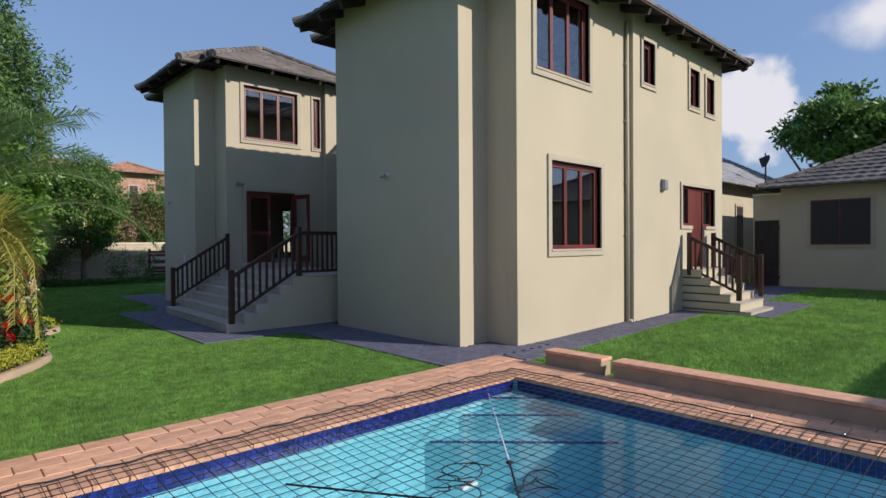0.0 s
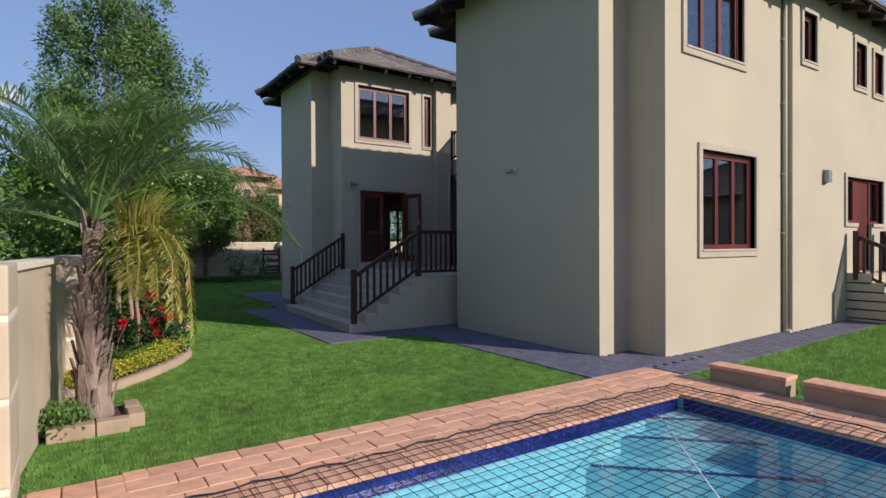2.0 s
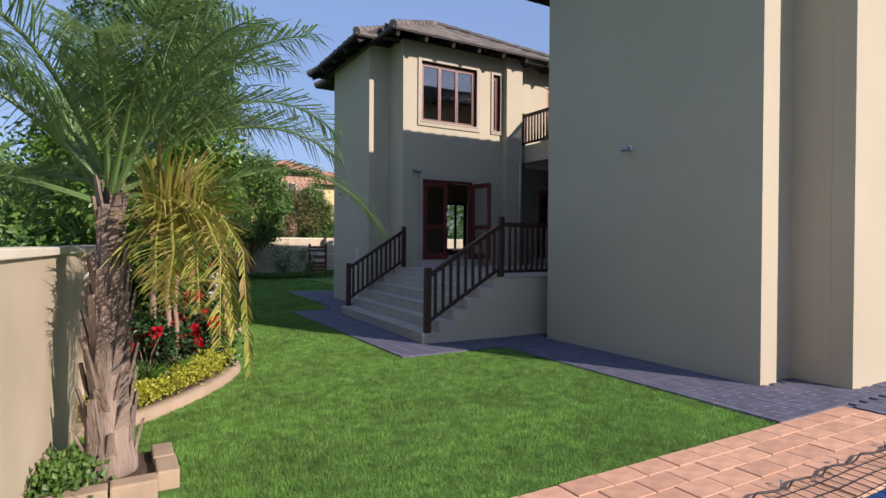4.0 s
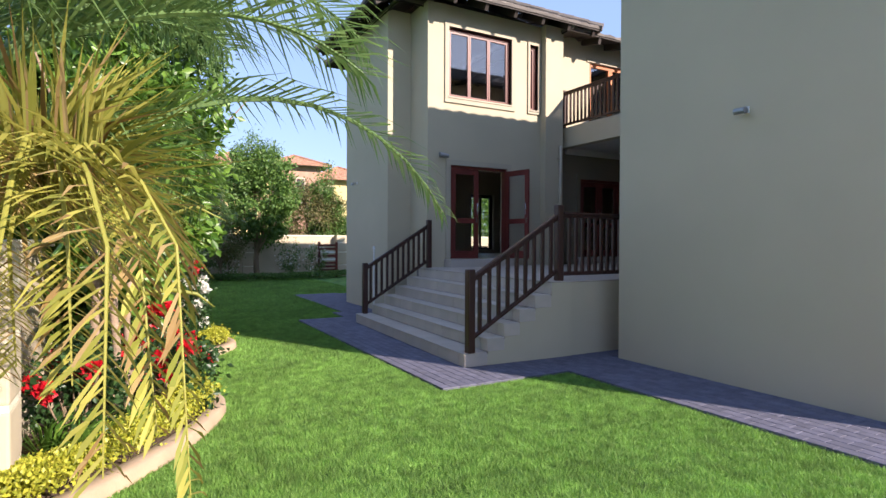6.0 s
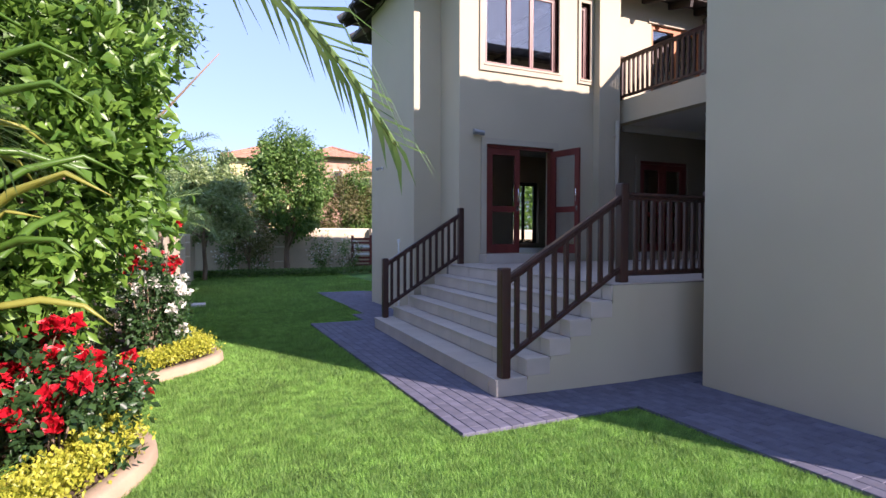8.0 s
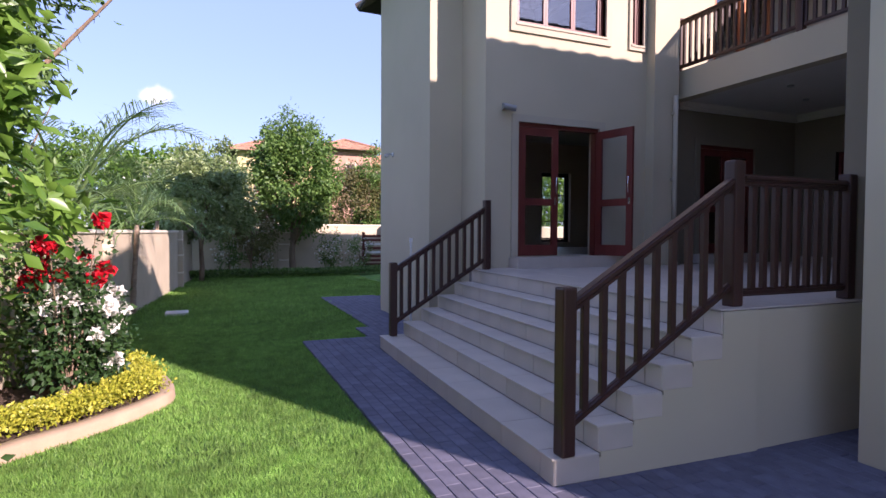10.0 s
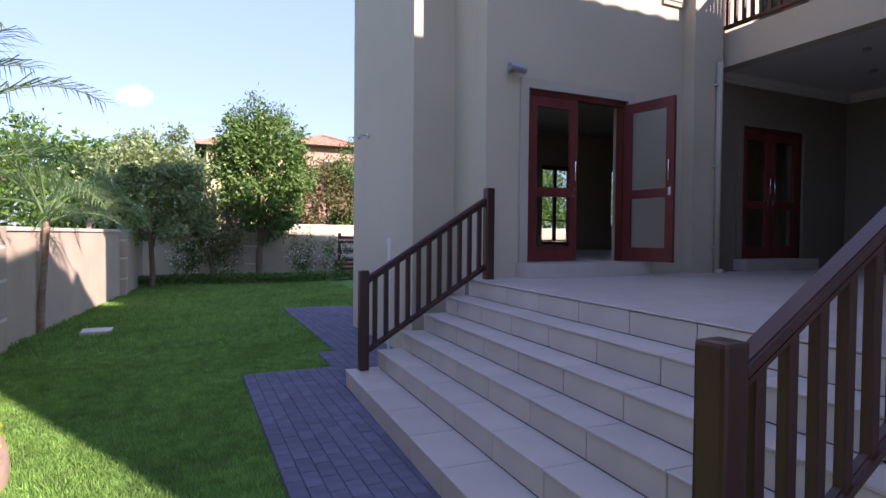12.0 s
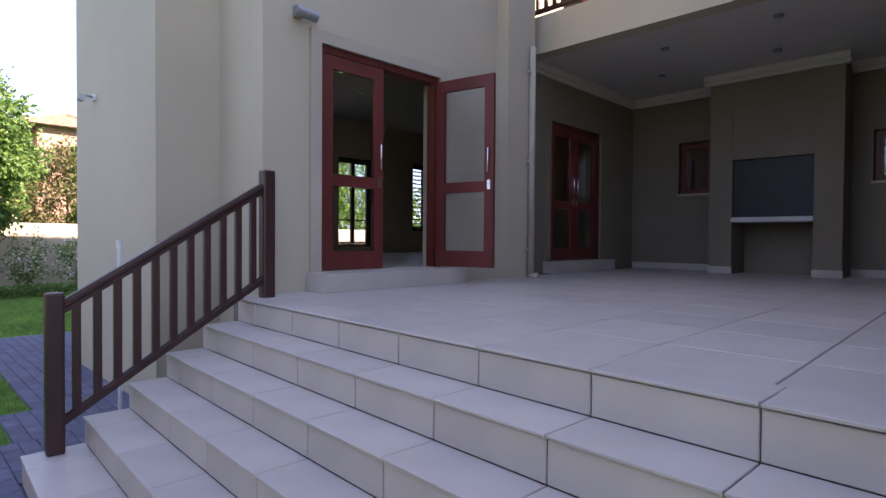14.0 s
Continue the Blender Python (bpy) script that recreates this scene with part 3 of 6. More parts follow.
# kitchen door with sidelights
f = place("y", 5.76, -1)
COUNT["d"] += 1
kd = thing("door_%d" % COUNT["d"], "brown timber kitchen door between two sidelights", "door", kind="structure")
bm = bmesh.new()
for q in ((13.36, 13.44, 2.05, 3.17), (15.36, 15.44, 2.05, 3.17), (13.44, 15.36, 3.09, 3.17), (13.44, 14.0, 2.05, 2.13), (14.8, 15.36, 2.05, 2.13)):
    add_box(bm, *f(q[0], q[1], -0.1, 0.035, q[2], q[3]))
part("door_surround", bm, TRIM, kd, "taupe plaster surround")
bm = bmesh.new()
for q in ((13.44, 13.5, 2.13, 3.09), (13.94, 14.02, 1.1, 3.09), (14.78, 14.86, 1.1, 3.09), (15.3, 15.36, 2.13, 3.09), (13.5, 13.94, 3.03, 3.09), (14.86, 15.3, 3.03, 3.09), (14.02, 14.78, 3.03, 3.09), (13.5, 13.94, 2.13, 2.19), (14.86, 15.3, 2.13, 2.19)):
    add_box(bm, *f(q[0], q[1], -0.14, -0.06, q[2], q[3]))
part("door_frame", bm, WOOD, kd)
part("door_leaf", box(*f(14.025, 14.775, -0.12, -0.08, 1.11, 3.025), 0.006), WOOD, kd)
for a, b in ((13.5, 13.94), (14.86, 15.3)):
    part("sidelight", box(*f(a, b, -0.103, -0.097, 2.19, 3.03)), GLASS, kd)

# --- tower wing
DOOR = (6.86, 8.37, 1.22, 3.27)
SLIT = (8.95, 9.31, 4.62, 6.30)
wall("wall_tower_front", "y", 15.27, T, 6.31, 9.35, -0.1, EAVE, (DOOR, hole(6.715, 8.58, 4.62, 6.36), hole(*SLIT, 0.06)))
wall("wall_tower_return", "x", 6.31, T, 15.27 + T + 0.002, 16.1, -0.1, EAVE)
wall("wall_tower_strip", "y", 16.1, T, 5.75 + T, 6.31 + T, -0.1, EAVE)
wall("wall_tower_side", "x", 5.75, T, 16.1, 18.8, -0.1, EAVE)
wall("wall_tower_strip_far", "y", 18.8 - T, T, 5.75 + T, 6.31, -0.1, EAVE)
wall("wall_tower_side_far", "x", 6.31, T, 18.8, 20.4, -0.1, EAVE)
wall("wall_tower_back", "y", 20.4 - T, T, 6.31 + T, 15.69, -0.1, EAVE, ((10.45, 11.35, 1.35, 3.15), (12.45, 12.95, 1.7, 3.2)))
wall("wall_tower_pier", "y", 15.08, T, 9.35, 9.88, -0.1, EAVE)
wall("wall_tower_pier_side", "x", 9.35, T, 15.08 + T + 0.002, 15.34, -0.1, EAVE)
D2 = (10.74, 12.14, 1.22, 3.2)
UD = (11.05, 12.6, 4.40, 6.2)
wall("wall_porch_far", "y", 15.42, T, 9.35 + T, 13.3, -0.1, 4.1, (D2,), PORCH_SHADE_PLASTER, PORCH_WALL)
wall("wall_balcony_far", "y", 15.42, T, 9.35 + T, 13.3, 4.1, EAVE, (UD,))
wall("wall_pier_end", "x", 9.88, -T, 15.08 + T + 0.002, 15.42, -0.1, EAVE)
wall("wall_porch_back", "x", 13.3, T, 10.9, 15.42 + T, 0.9, 4.1, (hole(14.06, 14.66, 2.2, 3.16, 0.05), hole(11.4, 12.12, 2.25, 3.05, 0.05)), PORCH_SHADE_PLASTER, PORCH_WALL)
wall("wall_balcony_back", "x", 13.3, T, 10.9, 15.42 + T, 4.1, EAVE, ((11.4, 12.4, 4.4, 6.2),))
window("y", 15.27, -1, 6.715, 8.58, 4.62, 6.36, 3)
window("y", 15.27, -1, *SLIT, 1, 0.06, "narrow brown timber window in a plaster surround")
window("x", 13.3, -1, 14.06, 14.66, 2.2, 3.16, 1, 0.05, "small brown timber window under the porch", surround=PORCH_SHADE_PLASTER)
window("x", 13.3, -1, 11.4, 12.12, 2.25, 3.05, 1, 0.05, "small brown timber window under the porch", surround=PORCH_SHADE_PLASTER)
window("y", 20.4, 1, 10.35, 11.45, 1.25, 3.25, 2, 0.1, "brown timber garden window with glazing bars", BLACK, (0.3, 0.68))
window("y", 20.4, 1, 12.35, 13.05, 1.6, 3.3, 1, 0.1, "narrow window hung with slatted blinds", BLACK, tuple(0.05 + 0.06 * i for i in range(16)))
tagged(part("floor_tower", box(6.56, 15.6, 15.51, 20.15, 1.0, 1.215), TILE), "pale tiled indoor floor", "floor", kind="structure")
tagged(part("ceiling_tower", box(6.56, 15.6, 15.51, 20.15, 3.9, 4.1), PLASTER_WHITE), "white indoor ceiling with small downlights", "ceiling", kind="structure")
for x, y in ((7.9, 17.3), (8.7, 17.6), (9.6, 18.3)):
    d = part("downlight", tube([(x, y, 3.899), (x, y, 3.885)], 0.045, 16), CHROME)
    tagged(d, "small round chrome ceiling downlight", "lamp", "downlights indoors")

# french doors: one leaf shut, one standing open outwards
def french_door(frame_q, axis_y, label, left_turn, right_turn, surround=TRIM):
    COUNT["d"] += 1
    u0, u1, z0, z1 = frame_q
    d = thing("door_%d" % COUNT["d"], label, "door", kind="structure")
    f = place("y", axis_y, -1)
    if surround:
        bm = bmesh.new()
        for q in ((u0 - 0.11, u0, 1.05, z1 + 0.11), (u1, u1 + 0.11, 1.05, z1 + 0.11), (u0, u1, z1, z1 + 0.11)):
            add_box(bm, *f(q[0], q[1], -0.1, 0.035, q[2], q[3]))
        part("door_surround", bm, surround, d, "taupe plaster surround")
    bm = bmesh.new()
    for q in ((u0, u0 + 0.05, z0, z1), (u1 - 0.05, u1, z0, z1), (u0 + 0.05, u1 - 0.05, z1 - 0.06, z1)):
        add_box(bm, *f(q[0], q[1], -0.13, -0.01, q[2], q[3]))
    part("door_frame", bm, WOOD, d)
    w = (u1 - u0 - 0.1) / 2 - 0.003
    h = z1 - z0 - 0.075
    a = leaf_door("door_leaf", w, h, d)
    a.matrix_basis = pose(u0 + 0.05, axis_y + 0.04, z0 + 0.01, 0, 0, left_turn)
    b = leaf_door("door_leaf", w, h, d)
    b.matrix_basis = pose(u1 - 0.05, axis_y + (0.04 if right_turn == 180 else -0.03), z0 + 0.01, 0, 0, right_turn)
    return d


french_door(DOOR, 15.27, "red-brown glazed double door, one leaf standing open", 0, 180 + 101)
french_door(D2, 15.42, "red-brown glazed double door, shut, under the porch", 0, 180, PORCH_SHADE_PLASTER)
f = place("y", 15.42, -1)
COUNT["d"] += 1
ud = thing("door_%d" % COUNT["d"], "orange oiled timber balcony door, sunlit", "door", kind="structure")
bm = bmesh.new()
for q in ((UD[0], UD[0] + 0.09, UD[2], UD[3]), (UD[1] - 0.09, UD[1], UD[2], UD[3]), (UD[0] + 0.09, UD[1] - 0.09, UD[3] - 0.1, UD[3]), (UD[0] + 0.7, UD[0] + 0.85, UD[2], UD[3] - 0.1), (UD[0] + 0.09, UD[1] - 0.09, UD[2], UD[2] + 0.2)):
    add_box(bm, *f(q[0], q[1], -0.12, -0.04, q[2], q[3]))
part("door_frame", bm, WOOD_ORANGE, ud)
part("pane", box(*f(UD[0] + 0.09, UD[1] - 0.09, -0.083, -0.077, UD[2] + 0.2, UD[3] - 0.1)), GLASS, ud)
part("door_surround", box(*f(UD[0] - 0.1, UD[1] + 0.1, 0.0, 0.03, UD[3], UD[3] + 0.1)), TRIM, ud)
tagged(part("door_step", box(6.72, 8.52, 14.98, 15.27, 1.05, 1.215, 0.006), TILE), "tiled step below the double door", "step", kind="structure")
tagged(part("door_step", box(10.6, 12.28, 15.2, 15.42, 1.05, 1.215, 0.006), TILE), "tiled step below the porch door", "step", kind="structure")

# porch ceiling, balcony slab and front beam
tagged(part("ceiling_porch", box(10.05, 13.3, 10.9, 15.418, 3.93, 4.1), PLASTER_WHITE), "white porch ceiling", "ceiling", kind="structure")
tagged(part("balcony_beam", box(10.03, 10.25, 10.9, 15.415, 3.9, 4.38, 0.006), PLASTER), "beige plastered balcony edge beam", "beam", kind="structure")
tagged(part("balcony_floor", box(10.25, 13.3, 10.9, 15.42, 4.1, 4.36), TILE), "tiled balcony floor", "floor", kind="structure")
bm = bmesh.new()
for x0, x1, y0, y1 in ((10.25, 13.3, 15.34, 15.42), (13.22, 13.3, 13.93, 15.34), (13.22, 13.3, 10.9, 12.32), (12.62, 12.7, 12.24, 14.01)):
    add_box(bm, x0, x1, y0, y1, 3.84, 3.93)
    add_box(bm, x0 + (0.03 if x1 - x0 < 0.2 else 0), x1, y0 + (0.03 if y1 - y0 < 0.2 else 0), y1, 3.79, 3.84)
tagged(part("cornice", bm, PLASTER_WHITE), "white moulded cornice round the porch ceiling", "cornice", kind="structure")
for x, y in ((11.0, 13.9), (10.8, 12.6), (12.0, 12.9), (12.1, 14.4)):
    d = part("downlight", tube([(x, y, 3.929), (x, y, 3.905)], 0.05, 16), METAL)
    tagged(d, "small round porch ceiling downlight", "lamp", "downlights of the porch")

# built-in braai fireplace
bf = thing("braai_fireplace", "plastered built-in barbecue, darkened for shade, with a black steel shutter", "fireplace", (12.7, 13.1, 1.05))


def under(ob, parent):
    ob.parent = parent
    ob.matrix_parent_inverse = parent.matrix_world.inverted()
    return ob


# Fireplace masonry carries the same painted-in porch shade.
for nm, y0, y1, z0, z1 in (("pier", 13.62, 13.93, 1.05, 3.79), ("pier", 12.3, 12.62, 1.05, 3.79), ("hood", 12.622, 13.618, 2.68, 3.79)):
    under(part(nm, box(12.7, 13.298, y0, y1, z0, z1), PORCH_SHADE_PLASTER), bf)
under(part("shutter", box(12.76, 12.79, 12.62, 13.62, 1.86, 2.68, 0.004), BLACK, None, "black steel shutter"), bf)
under(part("hearth_shelf", box(12.66, 13.29, 12.62, 13.62, 1.79, 1.858, 0.006), STONE_SHELF, None, "pale stone shelf"), bf)
for y0, y1 in ((13.62, 13.93), (12.3, 12.62)):
    under(part("plinth", box(12.685, 12.7, y0 - 0.01, y1 + 0.01, 1.05, 1.15), TILE), bf)
for y0, y1 in ((13.94, 15.4), (10.92, 12.29)):
    tagged(part("baseboard", box(13.285, 13.3, y0, y1, 1.05, 1.15), TILE), "tiled skirting along the porch wall", "skirting", kind="structure")

# --- roofs
def hip_roof(name, x0, x1, y0, y1, z, pitch, mat, label, course=0.32):
    """A hipped roof of stepped tile courses with ridge caps."""
    t = math.tan(radians(pitch))
    half = min(x1 - x0, y1 - y0) / 2
    n = max(3, int(half / math.cos(radians(pitch)) / course))
    vs, fs = [], []

    def quad(*p):
        k = len(vs)
        vs.extend(p)
        fs.append(tuple(range(k, k + len(p))))

    for i in range(n):
        a, b = half * i / n, half * (i + 1) / n
        za, zb = z + a * t + 0.035, z + b * t
        ra = [(x0 + a, y0 + a), (x1 - a, y0 + a), (x1 - a, y1 - a), (x0 + a, y1 - a)]
        rb = [(x0 + b, y0 + b), (x1 - b, y0 + b), (x1 - b, y1 - b), (x0 + b, y1 - b)]
        for k in range(4):
            p, q, r, s = ra[k], ra[(k + 1) % 4], rb[(k + 1) % 4], rb[k]
            m = max(1, int(math.hypot(q[0] - p[0], q[1] - p[1]) / 0.34))
            for j in range(m):
                f0, f1 = j / m, (j + 1) / m
                lerp = lambda g, h, u: (g[0] + (h[0] - g[0]) * u, g[1] + (h[1] - g[1]) * u)
                A, B, C, D = lerp(p, q, f0), lerp(p, q, f1), lerp(s, r, f1), lerp(s, r, f0)
                lift = 0.012 * ((i * 7 + j * 13) % 5) / 5
                M, N = lerp(p, q, (f0 + f1) / 2), lerp(s, r, (f0 + f1) / 2)
                up = 0.03
                quad((*A, za + lift), (*M, za + lift + up), (*N, zb + up), (*D, zb))
                quad((*M, za + lift + up), (*B, za + lift), (*C, zb), (*N, zb + up))
                quad((*A, za + lift - 0.05), (*B, za + lift - 0.05), (*B, za + lift), (*M, za + lift + up), (*A, za + lift))
    ob = thing(name, label, "roof", kind="structure")
    soup("roof_tiles", vs, fs, mat, ob)
    top = z + half * t + 0.05
    if x1 - x0 >= y1 - y0:
        r0, r1 = (x0 + half, y0 + half, top), (x1 - half, y0 + half, top)
    else:
        r0, r1 = (x0 + half, y0 + half, top), (x0 + half, y1 - half, top)
    bm = bmesh.new()
    corners = [((x0, y0), r0), ((x1, y0), r1 if x1 - x0 >= y1 - y0 else r0), ((x1, y1), r1), ((x0, y1), r0 if x1 - x0 >= y1 - y0 else r1)]
    for (cx, cy), r in corners + ([((r0[0], r0[1]), r1)] if r0 != r1 else []):
        a = Vector((cx, cy, z + 0.05)) if (cx, cy) != (r0[0], r0[1]) else Vector(r0)
        b = Vector(r)
        k = max(2, int((b - a).length / 0.35))
        for i in range(k):
            p, q = a.lerp(b, i / k), a.lerp(b, (i + 1.08) / k)
            add_tube(bm, [p, q], [0.10, 0.085], 8)
    part("ridge", bm, mat, ob)
    # timber eaves: boarding and fascia below the tiles
    bm = bmesh.new()
    o = 0.75
    bo = [(x0 + 0.02, y0 + 0.02), (x1 - 0.02, y0 + 0.02), (x1 - 0.02, y1 - 0.02), (x0 + 0.02, y1 - 0.02)]
    bi = [(x0 + o, y0 + o), (x1 - o, y0 + o), (x1 - o, y1 - o), (x0 + o, y1 - o)]
    for k in range(4):
        p, q, r, s = bo[k], bo[(k + 1) % 4], bi[(k + 1) % 4], bi[k]
        zz = z + o * t
        lo = [bm.verts.new((*c, e)) for c, e in ((p, z - 0.045), (q, z - 0.045), (r, zz - 0.05), (s, zz - 0.05))]
        hi = [bm.verts.new((*c, e)) for c, e in ((p, z - 0.01), (q, z - 0.01), (r, zz - 0.015), (s, zz - 0.015))]
        bm.faces.new(lo[::-1]), bm.faces.new(hi)
        for i in range(4):
            bm.faces.new((lo[i], lo[(i + 1) % 4], hi[(i + 1) % 4], hi[i]))
    part("eaves_boards", bm, RAFTER, ob, "dark stained eaves boards")
    return ob


def rafters(parent, p, q, inward, z, pitch, spacing=0.75):
    """Rafter tails along an eave from p to q."""
    p, q, w = Vector(p), Vector(q), Vector(inward)
    n = max(1, int((q - p).length / spacing))
    slope = math.tan(radians(pitch))
    ang = math.degrees(math.atan2(w.y, w.x))
    me = mesh_of(box(0.03, 0.85, -0.04, 0.04, -0.2, -0.05), RAFTER, "rafter_tail")
    for i in range(n + 1):
        c = p.lerp(q, i / n)
        r = new("rafter_tail", me)
        r.parent = parent
        r.matrix_basis = pose(c.x, c.y, z, 0, 0, ang) @ pose(0, 0, 0, 0, -math.degrees(math.atan(slope)), 0)


PITCH, EZ = 22, 6.50
GREY = "grey-brown concrete tile hipped roof"
ra = hip_roof("roof_near_wing", 6.85, 16.55, 5.2, 11.55, EZ, PITCH, ROOF, GREY)
rafters(ra, (7.0, 5.2, 0), (16.4, 5.2, 0), (0, 1, 0), EZ, PITCH)
rafters(ra, (16.55, 5.4, 0), (16.55, 9.0, 0), (-1, 0, 0), EZ, PITCH)
rb = hip_roof("roof_garden_gable", 6.08, 10.0, 5.85, 10.95, EZ, PITCH, ROOF, GREY)
rafters(rb, (6.08, 6.0, 0), (6.08, 10.8, 0), (1, 0, 0), EZ, PITCH)
rc = hip_roof("roof_tower", 5.72, 10.7, 14.62, 20.6, EZ + 0.2, 28, ROOF, GREY)
rafters(rc, (5.9, 14.62, 0), (10.5, 14.62, 0), (0, 1, 0), EZ + 0.2, 28)
rd = hip_roof("roof_tower_bay", 5.14, 9.0, 15.45, 19.45, EZ + 0.19, 29, ROOF, GREY)
rafters(rd, (5.14, 15.6, 0), (5.14, 19.3, 0), (1, 0, 0), EZ + 0.19, 29)
rf = hip_roof("roof_link", 9.8, 14.2, 14.75, 21.0, EZ + 0.12, 14, ROOF, GREY)
rafters(rf, (10.8, 14.75, 0), (13.9, 14.75, 0), (0, 1, 0), EZ + 0.12, 14)
re = hip_roof("roof_back_wing", 12.6, 16.6, 5.3, 21.0, EZ - 0.02, PITCH, ROOF, GREY)

# --- porch stairs: six risers, tiled
RISER, N_RISERS, LAND = 0.175, 6, 1.05
STAIR_X0, STAIR_X1, STAIR_Y0, STAIR_Y1 = 4.58, 5.93, 10.72, 15.13
NOSE = (4.58, 4.91, 5.17, 5.41, 5.665, 5.93, 6.19)
stairs = thing("porch_stairs", "wide flight of pale tiled steps up to the porch", "stairs", kind="structure")
bm = bmesh.new()
for i in range(5):
    add_box(bm, NOSE[i] + 0.012, STAIR_X1 + 0.02, STAIR_Y0 + 0.006, STAIR_Y1 - 0.006, -0.1 + (0.1 + RISER * i if i else 0), RISER * (i + 1) - 0.012)
add_box(bm, STAIR_X1 + 0.012, STAIR_X1 + 0.34, STAIR_Y0 + 0.006, STAIR_Y1 - 0.006, 0, RISER * 6 - 0.012)
part("stair_core", bm, GROUT, stairs)
CHEEK = "beige plastered stair side"
part("stair_cheek", box(STAIR_X1 + 0.02, STAIR_X1 + 0.36, STAIR_Y0 - 0.004, STAIR_Y0 + 0.006, -0.1, LAND - 0.014), PLASTER, stairs, CHEEK)
for i in range(5):
    for y in (STAIR_Y0 - 0.004, STAIR_Y1 - 0.006):
        part("stair_cheek", box(NOSE[i] + 0.02, NOSE[i + 1] + 0.02, y, y + 0.01, -0.1, RISER * (i + 1) - 0.03), PLASTER, stairs, CHEEK)
tagged(part("porch_base", box(6.06, 13.3, 10.72, 15.27, -0.1, LAND - 0.014), GROUT), "porch platform under its tiles", "platform", kind="structure")
tagged(part("porch_cheek", box(6.2, 7.47, 10.690, 10.718, -0.1, LAND - 0.02), PLASTER), "beige plastered side of the porch platform", "wall", kind="structure")

# --- timber railings
def railing(name, a, b, z_a, z_b, label, posts, rail_h=0.82, bottom=0.17, spacing=0.125, post_h=1.03, post=0.05):
    """Balustrade from a to b (x, y) whose base runs from z_a to z_b: newel posts, two rails, square balusters."""
    a, b = Vector((*a, z_a)), Vector((*b, z_b))
    d = b - a
    run = Vector((d.x, d.y, 0))
    L = run.length
    ang = math.degrees(math.atan2(run.y, run.x))
    t = thing(name, label, "railing", a)
    slope = math.degrees(math.atan2(d.z, L))
    base = pose(0, 0, 0, 0, 0, ang)

    def rail(nm, h, w, th):
        bm = bmesh.new()
        ln = L / math.cos(radians(slope))
        add_box(bm, 0, ln, -w / 2, w / 2, -th / 2, th / 2)
        bmesh.ops.bevel(bm, geom=[e for e in bm.edges if abs((e.verts[0].co - e.verts[1].co).x) > ln * 0.9], offset=min(w, th) * 0.3, segments=3, affect="EDGES")
        o = part(nm, bm, WOOD_DARK, t)
        o.matrix_basis = base @ pose(0, 0, h, 0, -slope, 0)

    rail("handrail", rail_h, 0.085, 0.045)
    rail("rail_board", rail_h - 0.042, 0.055, 0.036)
    rail("bottom_rail", bottom, 0.055, 0.06)
    n = int(L / spacing)
    me = mesh_of(box(-0.024, 0.024, -0.019, 0.019, bottom, rail_h - 0.04, 0.005), WOOD_DARK, "baluster")
    for i in range(1, n):
        u = L * i / n
        o = new("baluster", me)
        o.parent = t
        o.matrix_basis = base @ pose(u, 0, d.z * i / n)
    pm = None
    for u in posts:
        if pm is None:
            bm = box(-post, post, -post, post, 0, post_h, 0.016)
            pm = mesh_of(bm, WOOD_DARK, "newel_post")
        o = new("newel_post", pm)
        o.parent = t
        o.matrix_basis = base @ pose(L * u, 0, d.z * u)
    return t


DARKR = "dark brown timber stair railing with square balusters"
railing("stair_railing", (4.585, 10.775), (6.07, 10.80), RISER, LAND, DARKR + ", sunlit side", (0, 1), 0.94, post_h=1.07, spacing=0.138, post=0.052)
railing("stair_railing", (4.82, 15.06), (6.21, 15.01), RISER, LAND, DARKR + " beside the tower wall", (0, 1), 0.90, post_h=1.0, spacing=0.115)
railing("porch_railing", (6.14, 10.80), (7.40, 10.82), LAND, LAND, "dark brown timber porch railing", (1,), 0.95, 0.1)
railing("balcony_railing", (10.12, 10.95), (10.12, 15.33), 4.38, 4.38, "dark brown timber balcony railing with square balusters", (0, 0.5, 1), 0.88, 0.1, post_h=0.95)

# --- kitchen steps
KX0, KX1, KY = 13.45, 15.0, 5.76
ks = thing("kitchen_steps", "small flight of pale tiled steps to the kitchen door", "stairs", kind="structure")
for i in range(6):
    y0, top = KY - 0.45 - 0.216 * (5 - i), 0.17 + 0.182 * i
    part("step", box(KX0 + 0.02, KX1 - 0.02, y0 + 0.015, KY - 0.002, max(0.0, top - 0.182), top - 0.03, 0.004), PLASTER, ks)
    part("tread", box(KX0 + 0.016, KX1 - 0.016, y0, min(y0 + 0.24, KY - 0.002) if i < 5 else KY - 0.002, top - 0.029, top, 0.006), TILE, ks, "pale tiled tread")
for x in (KX0 + 0.06, KX1 - 0.06):
    railing("kitchen_railing", (x, 4.5), (x, 5.60), 0.40, 0.94, "dark red-brown timber railing of the kitchen steps", (0, 1), 0.92, post_h=1.02)

# --- fittings on the house walls
def flood_light(x, y, z):
    t = thing("wall_light", "grey cylinder wall light above the double door", "lamp", (x, y, z))
    part("bracket", box(-0.035, 0.035, -0.06, 0.0, -0.05, 0.05, 0.006), METAL, t)
    part("barrel", tube([(-0.06, -0.09, -0.01), (0.14, -0.11, -0.03)], 0.045, 16), METAL, t)


flood_light(6.62, 15.27, 3.47)


